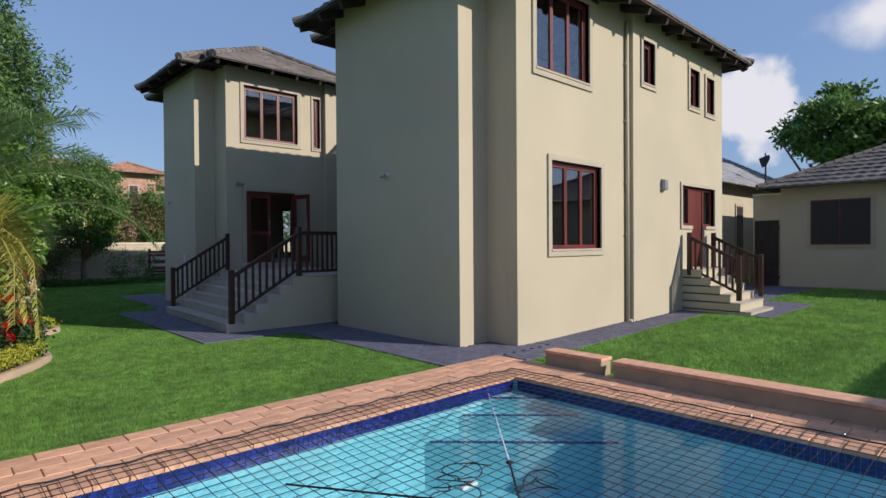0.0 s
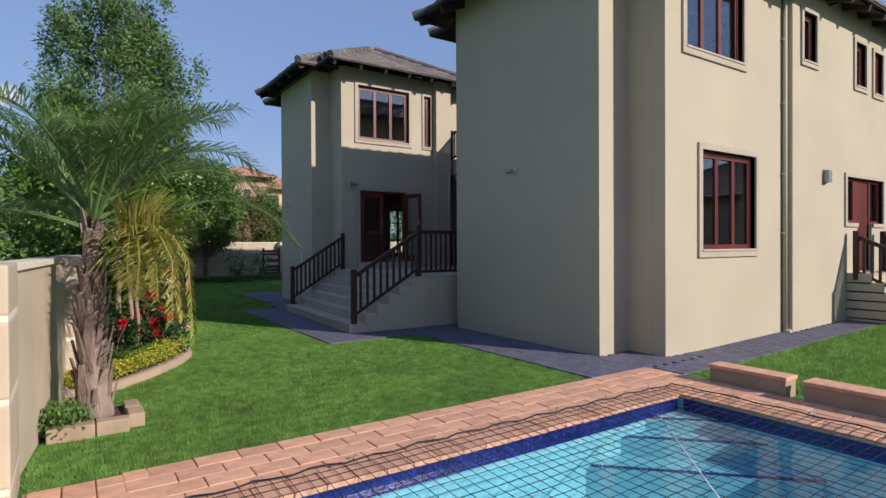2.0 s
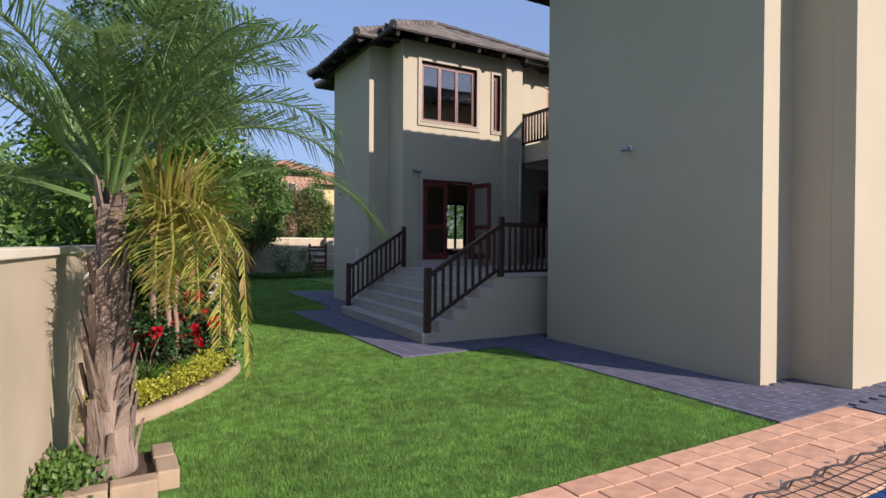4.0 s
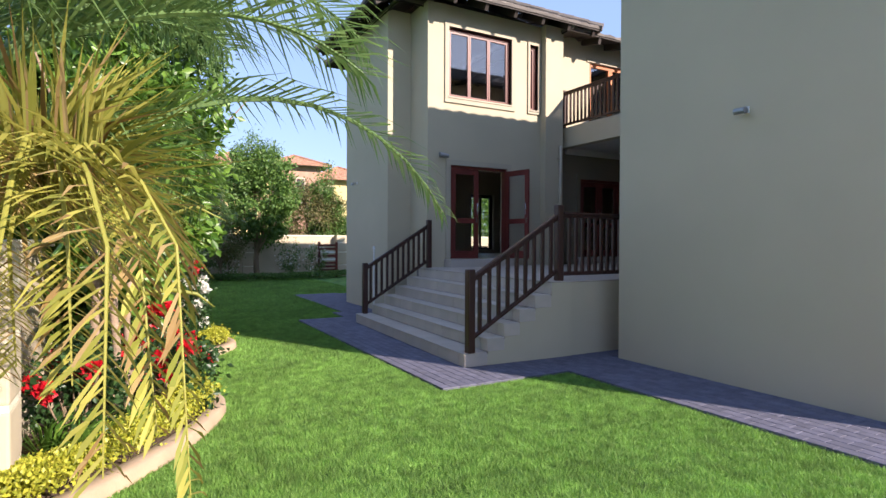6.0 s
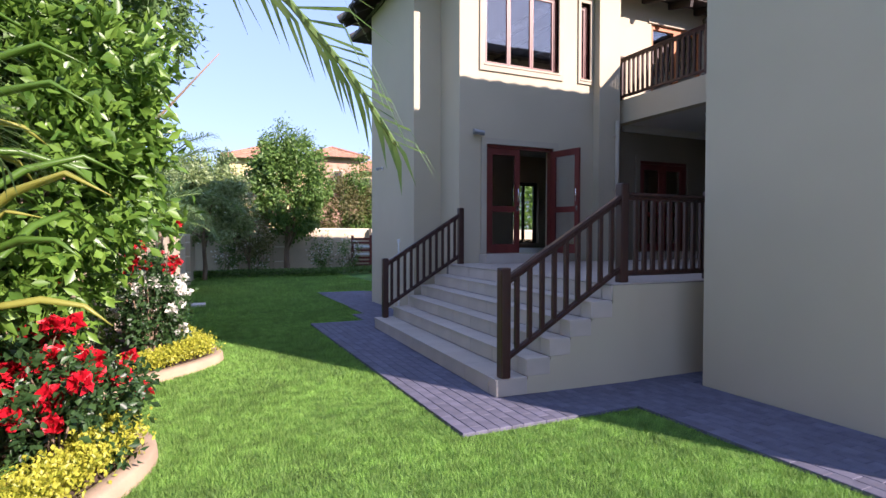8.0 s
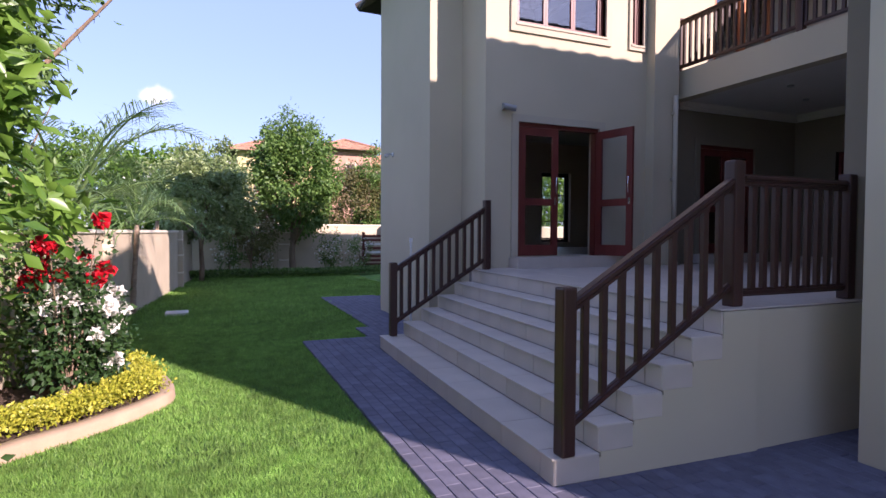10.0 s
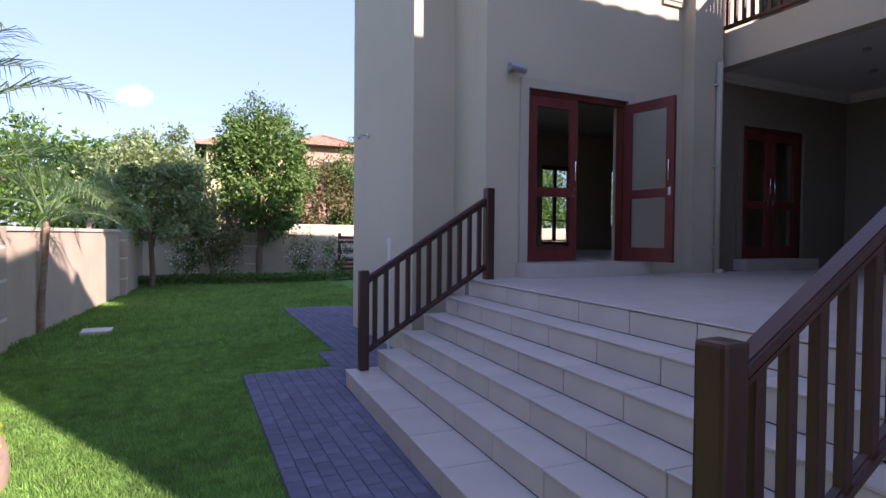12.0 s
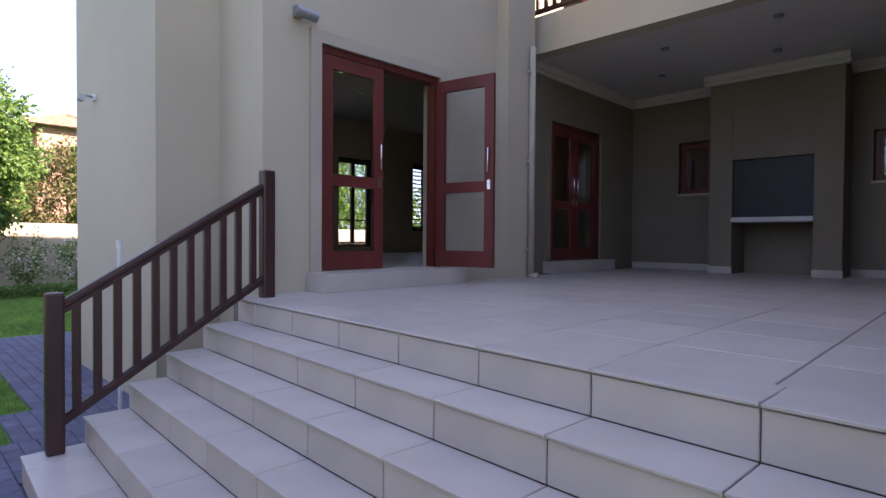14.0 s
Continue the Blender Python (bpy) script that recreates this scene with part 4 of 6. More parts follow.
def security_camera(m, label):
    t = thing("security_sensor", label, "sensor")
    part("plate", box(-0.035, 0.035, -0.018, 0.0, -0.035, 0.035, 0.004), WHITE_PVC, t)
    part("arm", tube([(0, 0, 0), (0, -0.09, 0.01), (0.0, -0.12, -0.01)], 0.012, 8), METAL, t)
    part("head", tube([(-0.06, -0.12, -0.02), (0.08, -0.14, -0.03)], 0.035, 12), METAL, t)
    t.matrix_world = m


security_camera(pose(6.71, 8.47, 3.05, 0, 0, -90), "small grey motion sensor on the garden wall of the house")
security_camera(pose(5.75, 18.0, 3.05, 0, 0, -90), "small grey twin spotlight on the tower wall")
lamp = thing("wall_lamp", "box-shaped grey wall lamp beside the kitchen door", "lamp", (12.45, 5.76, 3.03))
part("back_plate", box(-0.08, 0.08, -0.02, 0, -0.14, 0.14, 0.004), METAL, lamp)
part("shade", box(-0.07, 0.07, -0.11, -0.02, -0.12, 0.12, 0.01), METAL, lamp)


def downpipe(x, y, z0, z1, brackets, mat, label):
    t = thing("downpipe", label, "pipe", (x, y, z0))
    part("pipe", tube([(0, 0, 0), (0, 0, z1 - z0)], 0.04, 12), mat, t, smooth=True)
    for z in brackets:
        part("bracket", box(-0.055, 0.055, -0.012, 0.05, z - z0 - 0.02, z - z0 + 0.02, 0.004), mat, t)
    part("shoe", tube([(0, 0, 0.02), (0, -0.03, -0.0), (0, -0.1, 0.012)], 0.043, 12), mat, t, smooth=True)


downpipe(9.77, 15.03, 1.06, 3.9, (1.4, 2.5, 3.6), TRIM, "taupe painted downpipe at the porch corner")
downpipe(11.06, 5.86, 0.06, 6.4, (1.9, 3.0, 4.3, 5.5), PLASTER, "beige painted downpipe beside the kitchen wall")
tp = thing("standpipe", "thin white garden pipe standing beside the tower", "pipe", (5.55, 16.4, 0))
part("pipe", tube([(0, 0, 0), (0, 0, 1.42)], 0.017, 10), WHITE_PVC, tp)
part("cap", tube([(0, 0, 1.42), (0, 0, 1.49)], 0.027, 10), WHITE_PVC, tp)
mh = part("manhole_cover", box(1.75, 2.15, 19.45, 19.85, -0.02, 0.035, 0.01), STONE_SHELF)
tagged(mh, "square concrete manhole cover in the lawn", "cover")

# ---------------------------------------------------------------- boundary walls
def boundary(name, a, b, h, label, thick=0.2):
    a, b = Vector((*a, 0)), Vector((*b, 0))
    d = b - a
    ob = part(name, box(0, d.length, -thick / 2, thick / 2, -0.1, h - 0.06), WALL_BLOCK)
    ob.matrix_world = Matrix.Translation(a) @ pose(0, 0, 0, 0, 0, math.degrees(math.atan2(d.y, d.x)))
    tagged(ob, label, "wall", kind="structure")
    part("coping", box(-0.02, d.length + 0.02, -thick / 2 - 0.03, thick / 2 + 0.03, h - 0.058, h, 0.008), WALL_JOINT, ob)
    return ob


def pier(x0, x1, y0, y1, h, joints):
    t = thing("wall_pier", "banded beige masonry pier of the boundary wall", "pier", ((x0 + x1) / 2, (y0 + y1) / 2, 0), "piers of the boundary wall")
    zs = [-0.1, *joints, h]
    cx, cy = (x0 + x1) / 2, (y0 + y1) / 2
    for a, b in zip(zs, zs[1:]):
        part("block", box(x0 - cx, x1 - cx, y0 - cy, y1 - cy, a + 0.02, b - 0.02, 0.018), WALL_BLOCK, t)
    for z in joints:
        part("joint_band", box(x0 - cx + 0.005, x1 - cx - 0.005, y0 - cy + 0.005, y1 - cy - 0.005, z - 0.022, z + 0.022), WALL_JOINT, t)
    return t


def left_x(y):
    return -0.47 + (y - 5.85) * 0.107


BEIGE = "beige plastered garden boundary wall"
boundary("boundary_left", (left_x(4.6), 4.6), (left_x(28.2), 28.2), 1.6, BEIGE)
boundary("boundary_back", (left_x(28.2) - 0.1, 29.9), (36, 32.0), 1.88, BEIGE)
# Unseen walls that close the plot; the tall one is added to shade the terrace.
boundary("boundary_behind", (-3.0, -4.0), (8.8, -4.0), 1.3, BEIGE)
boundary("boundary_behind_tall", (8.8, -4.0), (26, -4.0), 3.0, BEIGE)
boundary("boundary_behind_left", (-3.0, -4.0), (-3.0, 4.6), 1.7, BEIGE)
boundary("boundary_return", (-3.0, 4.6), (left_x(4.6), 4.6), 1.6, BEIGE)
pier(-0.95, -0.33, 5.2, 5.95, 1.63, (0.18, 0.745, 1.27))
pier(-0.35, 0.20, 8.75, 9.15, 1.62, (0.22, 0.62, 1.02, 1.34))
for y in (14.5, 18.4, 25.5):
    pier(left_x(y) - 0.2, left_x(y) + 0.22, y - 0.2, y + 0.2, 1.62, (0.4, 0.9, 1.34))
for x in (5.2, 9.4, 13.8):
    pier(x - 0.25, x + 0.25, 29.85, 30.25, 1.9, (0.5, 1.1, 1.55))

# ---------------------------------------------------------------- neighbouring houses
def far_house(name, label, x0, x1, y0, y1, h, wallmat, roofmat, windows, pitch=22, over=0.6):
    t = thing(name, label, "house", (x0, y0, 0))
    inv = t.matrix_world.inverted()

    def add(nm, bm, mat):
        o = part(nm, bm, mat)
        o.parent = t
        o.matrix_parent_inverse = inv
        return o

    add("wall", box(x0, x1, y0, y1, -0.1, h), wallmat)
    r = hip_roof(name + "_roof_tmp", x0 - over, x1 + over, y0 - over, y1 + over, h - 0.1, pitch, roofmat, label, 0.4)
    for c in list(r.children):
        c.parent = t
        c.matrix_parent_inverse = inv
        c.name = "roof" if c.name.startswith("roof_tiles") else c.name
    bpy.data.objects.remove(r)
    for axis, at, sgn, u0, u1, z0, z1 in windows:
        f = place(axis, at, sgn)
        w = add("window", box(*f(u0, u1, 0.004, 0.05, z0, z1)), TRIM)
        part("frame", box(*f(u0 + 0.1, u1 - 0.1, 0.052, 0.07, z0 + 0.1, z1 - 0.1)), WOOD, w)
        for k in range(2):
            mid = (u1 - u0 - 0.3) / 2
            part("pane", box(*f(u0 + 0.13 + k * (mid + 0.04), u0 + 0.13 + k * (mid + 0.04) + mid, 0.072, 0.078, z0 + 0.15, z1 - 0.15)), BLACK, w)
    return t


YELLOW = material("yellow_plaster", (0.62, 0.50, 0.25), 0.9, vary=0.08, scale=1, grain=60)
PINK = material("pink_brick_wall", (0.44, 0.26, 0.19), 0.9, vary=0.14, scale=3, grain=20)
far_house("neighbour_house", "yellow two-storey house with a terracotta tile roof behind the wall", 4.2, 9.4, 44, 52, 6.6, YELLOW, TERRA_ROOF,
          [("y", 44, -1, 5.1, 6.1, 3.9, 5.6), ("y", 44, -1, 5.1, 6.6, 0.8, 2.9)])
far_house("neighbour_house", "pink brick two-storey house wing with a terracotta tile roof", 9.4, 12.4, 43.2, 50, 6.9, PINK, TERRA_ROOF,
          [("y", 43.2, -1, 10.6, 11.3, 4.2, 6.0)])
far_house("neighbour_house", "yellow house wing with a low terracotta tile roof", 12.4, 17.4, 44.5, 50, 6.2, YELLOW, TERRA_ROOF,
          [("y", 44.5, -1, 12.9, 13.8, 4.2, 5.7)])
far_house("outbuilding", "beige outbuilding with a grey tiled hipped roof", 23.0, 31, -7, 6.35, 3.75, PLASTER, ROOF,
          [("x", 23.0, -1, 3.6, 5.5, 1.5, 3.25)], 24)
far_house("side_wing", "low beige service wing with a grey tiled roof", 20.0, 34, 8.6, 14, 4.1, PLASTER, PALE_ROOF,
          [("y", 8.6, -1, 24.95, 25.8, 0.25, 3.3)], 31)
yard = boundary("yard_wall", (23.2, 6.36), (23.2, 7.3), 3.5, "beige plastered yard wall between the outbuildings")
yg = thing("yard_gate", "dark slatted yard gate between the outbuildings", "gate", (23.06, 6.83, 0.0))
for k in range(9):
    part("gate_board", box(-0.02, 0.02, -0.40 + 0.09 * k, -0.315 + 0.09 * k, 0.08, 2.5, 0.006), RAFTER, yg)
for z in (0.4, 2.2):
    part("gate_rail", box(0.022, 0.05, -0.42, 0.42, z - 0.05, z + 0.05), RAFTER, yg)
ant = thing("aerial", "thin dark television aerial on the roof", "aerial", (27.3, 8.15, 4.1))
part("mast", tube([(0, 0, 0), (0, 0, 1.5)], 0.035, 6), BLACK, ant)
part("dish", tube([(0, 0, 1.15), (-0.18, 0.18, 1.25)], [0.3, 0.05], 12), BLACK, ant)

# ---------------------------------------------------------------- planting
def crown_points(n, centre, radius, clumps, shell=0.75, seed=1):
    """Leaf places gathered in clumps, mostly near the surface of an uneven crown; returns places and outward ways."""
    g = np.random.default_rng(seed)
    c, r = np.array(centre), np.array(radius)
    d = unit(g.normal(size=(clumps, 3)))
    k = (shell + (1.08 - shell) * g.uniform(0, 1, clumps) ** 0.6)[:, None]
    cc = d * k * (1 + 0.18 * g.normal(size=(clumps, 1)))
    pick = g.integers(0, clumps, n)
    p = cc[pick] + g.normal(size=(n, 3)) * (0.55 / clumps ** 0.33)
    out = unit(p) * 0.6 + unit(g.normal(size=(n, 3))) * 0.8
    out[:, 2] -= 0.25
    return c + p * r, out


def limbs(bm, base, top, crown, radius, r0, n, seed):
    """A tapered trunk from base to top, and limbs that fork into the crown."""
    g = random.Random(seed)
    base, top = Vector(base), Vector(top)
    pts = [base.lerp(top, i / 4) + Vector((g.uniform(-1, 1), g.uniform(-1, 1), 0)) * r0 * 0.5 * (i > 0) for i in range(5)]
    add_tube(bm, pts, [r0 * (1.25 - 0.6 * i / 4) for i in range(5)], 9)
    for i in range(n):
        s = pts[2 + i % 3]
        e = Vector(crown) + Vector([g.gauss(0, 0.45) * radius[k] for k in range(3)])
        m = s.lerp(e, 0.5) + Vector((g.uniform(-0.1, 0.1), g.uniform(-0.1, 0.1), 0.12))
        add_tube(bm, [s, m, e], [r0 * 0.5, r0 * 0.3, r0 * 0.1], 6)


def tree(name, label, at, trunk_top, crown, radius, n, length, width, mat, r0=0.09, clumps=60, seed=1, category="tree", extra=(), bark=None, nlimb=12):
    t = thing(name, label, category, (at[0], at[1], 0))
    o = Vector((at[0], at[1], 0))
    bm = bmesh.new()
    limbs(bm, (0, 0, -0.05), (0, 0, trunk_top), Vector(crown) - o, radius, r0, nlimb, seed)
    part("trunk", bm, bark or BARK, t, smooth=True)
    p, d = crown_points(n, Vector(crown) - o, radius, clumps, seed=seed)
    leaves("crown", p, d, length, width, mat, t)
    for k, (m, cnt, ln, wd) in enumerate(extra):
        p, d = crown_points(cnt, Vector(crown) - o, [r * 1.02 for r in radius], clumps, 0.9, seed + 50 + k)
        leaves("blossom", p, d, ln, wd, m, t)
    return t


# glossy shrub and the airy tree rising out of it
tree("garden_shrub", "tall glossy green shrub filling the flower bed", (0.5, 11.5), 1.4, (0.45, 11.5, 2.25), (0.98, 1.05, 1.4), 19000, 0.125, 0.062, LEAF, 0.06, 330, 3, "shrub", nlimb=16)
tree("airy_tree", "tall slender tree with fine grey-green leaves", (0.6, 12.3), 3.0, (0.66, 12.2, 4.2), (0.93, 1.0, 1.75), 40000, 0.095, 0.03, LEAF_WISP, 0.06, 240, 4, nlimb=22)
tree("garden_shrub", "dark dense shrub behind the roses", (0.2, 14.6), 0.8, (0.25, 14.6, 1.6), (0.7, 1.1, 1.35), 7000, 0.09, 0.045, LEAF_DARK, 0.05, 110, 5, "shrub")
tree("garden_shrub", "dense green shrub behind the boundary wall", (-2.2, 10.5), 1.2, (-2.0, 10.5, 1.9), (1.3, 1.8, 1.15), 8000, 0.10, 0.045, LEAF_DARK, 0.06, 140, 6, "shrub")
tree("garden_shrub", "dense green shrub behind the boundary wall", (-2.6, 14.5), 1.2, (-2.1, 14.2, 2.2), (1.6, 2.0, 1.6), 8000, 0.11, 0.05, LEAF, 0.06, 140, 7, "shrub")
tree("garden_shrub", "dense green shrub behind the boundary wall", (-3.4, 7.0), 1.2, (-3.2, 7.0, 1.9), (1.5, 1.6, 1.2), 6000, 0.10, 0.045, LEAF_DARK, 0.06, 110, 8, "shrub")
# trees along the back wall
tree("oval_tree", "oval dark green tree standing before the back wall", (5.45, 29.2), 1.9, (5.5, 29.1, 3.55), (1.3, 1.2, 1.7), 18000, 0.15, 0.08, LEAF_DARK, 0.11, 170, 9)
tree("slender_tree", "thin leafy tree behind the oval tree", (5.4, 29.5), 3.0, (5.4, 29.4, 5.15), (1.0, 0.9, 0.85), 2600, 0.12, 0.05, LEAF_WISP, 0.04, 40, 10, "tree", nlimb=14)
tree("blossom_tree", "green garden tree dotted with white blossom", (2.3, 27.2), 1.9, (2.25, 27.2, 2.75), (1.4, 1.2, 1.15), 16000, 0.13, 0.07, LEAF_PALE, 0.07, 130, 11, extra=((WHITE, 110, 0.08, 0.08),))
tree("blossom_tree", "young green garden tree dotted with white blossom", (3.9, 28.4), 0.9, (3.9, 28.4, 1.7), (0.7, 0.7, 0.9), 2500, 0.10, 0.05, LEAF_OLIVE, 0.04, 50, 12, extra=((WHITE, 60, 0.08, 0.08),))
tree("round_tree", "broad light green tree beyond the boundary wall", (-0.5, 34), 2.4, (-0.4, 34, 2.9), (3.6, 2.6, 1.9), 22000, 0.22, 0.11, LEAF, 0.16, 150, 13)
tree("bare_tree", "thin twiggy tree with few leaves", (2.0, 36), 2.8, (2.2, 36, 3.9), (1.5, 1.4, 1.3), 700, 0.16, 0.06, LEAF_WISP, 0.07, 60, 14, nlimb=26)
tree("olive_tree", "olive-brown bushy tree behind the back wall", (8.6, 32.8), 1.4, (8.7, 32.8, 2.6), (1.6, 1.4, 1.5), 14000, 0.16, 0.06, LEAF_OLIVE, 0.09, 110, 15)
tree("garden_shrub", "dark conical shrub at the far end of the lawn", (9.3, 32.0), 0.8, (9.3, 32.0, 2.4), (0.8, 0.8, 2.2), 9000, 0.12, 0.06, LEAF_DARK, 0.05, 80, 16, "shrub")
tree("garden_tree", "green tree seen through the tower windows", (19, 35.5), 2.0, (19, 35.5, 3.6), (3.4, 2.4, 3.0), 8000, 0.24, 0.11, LEAF, 0.1, 120, 17)
tree("garden_tree", "leafy tree filling the far side of the garden", (24.5, 36), 2.0, (24.5, 36, 3.8), (3.4, 2.4, 3.2), 7000, 0.24, 0.11, LEAF, 0.1, 100, 21)
for i, (x, y, h) in enumerate(((4.3, 29.3, 1.3), (6.9, 29.4, 1.4), (8.0, 29.3, 1.3), (3.2, 29.1, 1.2))):
    tree("rose_bush", "white flowering rose bush against the back wall", (x, y), 0.5, (x, y, h * 0.62), (0.42, 0.3, h * 0.42), 900, 0.08, 0.045, LEAF_DARK, 0.02, 24, 30 + i, "rose bush", ((WHITE, 130, 0.07, 0.07),))
# trees to the right, behind the outbuildings
tree("far_tree", "broad dark green tree behind the outbuilding", (36, 7.0), 4, (35.5, 6.9, 7.7), (2.4, 2.4, 1.55), 8000, 0.34, 0.17, LEAF_DARK, 0.25, 120, 18)
tree("far_tree", "dark green tree behind the outbuilding", (37, 4.6), 4, (36.5, 4.4, 7.1), (2.4, 2.4, 1.6), 6000, 0.34, 0.17, LEAF_DARK, 0.25, 100, 19)
tree("far_tree", "small tree beside the service wing", (27, 17), 3, (27, 17, 6.2), (1.6, 1.6, 1.8), 2500, 0.25, 0.1, LEAF_WISP, 0.15, 50, 20)


# palms
def frond(g, origin, yaw, up, length, droop, leaflets, leaf_len, rib_parts, leaf_parts):
    """One feather frond: a curved rib and two rows of narrow leaflets."""
    o = Vector(origin)
    pts = []
    d = Vector((math.cos(yaw) * math.cos(up), math.sin(yaw) * math.cos(up), math.sin(up)))
    p, n = o.copy(), 14
    for i in range(n + 1):
        pts.append(p.copy())
        p = p + d * (length / n)
        d = (d + Vector((0, 0, -droop / n * (0.4 + 1.6 * i / n)))).normalized()
    rib_parts.append((pts, [0.02 * (1 - 0.85 * i / n) + 0.002 for i in range(n + 1)]))
    for k in range(leaflets):
        f = 0.16 + 0.84 * (k + 0.5) / leaflets
        i = min(int(f * n), n - 1)
        q = pts[i].lerp(pts[i + 1], f * n - i)
        t = (pts[i + 1] - pts[i]).normalized()
        s = t.cross(Vector((0, 0, 1))).normalized()
        u = s.cross(t)
        L = leaf_len * (0.55 + 0.9 * math.sin(math.pi * min(f * 0.9 + 0.08, 1))) * g.uniform(0.8, 1.1)
        for sg in (-1, 1):
            w = (t * g.uniform(0.55, 0.85) + s * sg * g.uniform(0.55, 0.9) + u * g.uniform(0.0, 0.35)).normalized()
            a = q
            b = q + w * L * 0.55
            c = b + (w + Vector((0, 0, -g.uniform(0.4, 1.5)))).normalized() * L * 0.55
            leaf_parts.append((a, b, c, 0.0062 * g.uniform(0.8, 1.2)))


def ribbon_leaves(name, items, mat, parent):
    """Narrow two-part blades from (a, b, c, half width)."""
    vs, qs = [], []
    for a, b, c, w in items:
        d = (b - a).normalized()
        s = d.cross(Vector((0.3, 0.2, 1))).normalized() * w
        k = len(vs)
        vs += [a - s * 0.5, a + s * 0.5, b + s, b - s, c]
        qs += [(k, k + 1, k + 2), (k, k + 2, k + 3), (k + 3, k + 2, k + 4)]
    return arrays(name, [tuple(v) for v in vs], qs, mat, parent, 3)


def palm(label, at, trunk_h, r0, fronds, seed, leaflets=46, leaf_len=0.34, husk=True, bark=None, lean=(0, 0), neck=1.0):
    g = random.Random(seed)
    t = thing("palm_tree", label, "palm", (at[0], at[1], 0))
    n = 12
    pts = [(lean[0] * i / n, lean[1] * i / n, -0.05 + trunk_h * i / n) for i in range(n + 1)]
    rad = [r0 * (1.25 - 0.45 * min(i / 4, 1) + 0.1 * (i % 2)) for i in range(n + 1)]
    rad = [r * (1 + (neck - 1) * min(max((i / n - 0.6) / 0.18, 0), 1)) for i, r in enumerate(rad)]
    part("trunk", tube(pts, rad, 14), bark or PALM_BARK, t, smooth=True)
    if husk:
        bm = bmesh.new()
        for i in range(70):
            z = trunk_h * (0.05 + 0.93 * (i / 70))
            a = i * 2.4 + g.uniform(-0.2, 0.2)
            rr = r0 * (1.2 - 0.35 * min(z / trunk_h * 3, 1)) * (1 + (neck - 1) * min(max((z / trunk_h - 0.55) / 0.18, 0), 1))
            c = Vector((math.cos(a), math.sin(a), 0))
            b0 = c * rr * 0.95 + Vector((0, 0, z))
            h = g.uniform(0.16, 0.34)
            e = c * (rr + g.uniform(0.02, 0.07)) + Vector((0, 0, z + h))
            s = c.cross(Vector((0, 0, 1))) * g.uniform(0.03, 0.055)
            vs = [bm.verts.new(v) for v in (b0 - s, b0 + s, e + s * 0.45, e - s * 0.45)]
            ws = [bm.verts.new(v.co - c * 0.018) for v in vs]
            bm.faces.new(vs), bm.faces.new(ws[::-1])
            for k in range(4):
                bm.faces.new((vs[k], ws[k], ws[(k + 1) % 4], vs[(k + 1) % 4]))
        part("husk", bm, PALM_BARK, t, "shaggy brown leaf bases")
    ribs, lv = [], []
    top = (lean[0], lean[1], trunk_h)
    for yaw, up, length, droop, *drop in fronds:
        scale = drop[1] if drop else 1.0
        start = Vector(top) + Vector((math.cos(yaw) * 0.06, math.sin(yaw) * 0.06, -drop[0] if drop else g.uniform(-0.05, 0.2)))
        frond(g, start, yaw, up, length, droop, leaflets, leaf_len * scale, ribs, lv)
    for p, r in ribs:
        part("frond_rib", tube(p, r, 5), FROND, t)
    ribbon_leaves("foliage", lv, FROND, t)
    return t


g = random.Random(5)
main = [(radians(-1), radians(47), 2.4, 2.1, 0.42, 0.6)]
for i in range(18):
    yaw, up, ln = (i * 2.399 + g.uniform(-0.2, 0.2)) % math.tau, radians(g.uniform(10, 64)), g.uniform(1.5, 2.0)
    if radians(235) < yaw < radians(350):        # towards the walkway they stand steeper
        up, ln = max(up, radians(55)), min(ln, 1.7)
    main.append((yaw, up, ln, g.uniform(0.9, 1.7)))
main_palm = palm("feathery palm with a shaggy brown trunk in a stone edging", (0.17, 7.28), 1.95, 0.145, main, 21, 70, 0.40, neck=0.5)
for x, y, h, s in ((1.16, 19.96, 1.75, 31), (1.24, 23.44, 1.9, 32)):
    g = random.Random(s)
    palm("slender young palm against the boundary wall", (x, y), h, 0.055, [(i * 2.4 + g.uniform(-0.2, 0.2), radians(g.uniform(15, 80)), g.uniform(1.1, 1.5), g.uniform(1.2, 1.9)) for i in range(13)], s, 34, 0.34, False, PALE_BARK, (0.1, 0.05))
g = random.Random(77)
palm("feathery palm at the edge of the rose bed", (1.0, 15.5), 1.75, 0.08, [(i * 2.4 + g.uniform(-0.2, 0.2), radians(g.uniform(20, 70)), g.uniform(1.6, 2.2), g.uniform(1.0, 1.6)) for i in range(12)], 41, 44, 0.36, False, PALE_BARK)


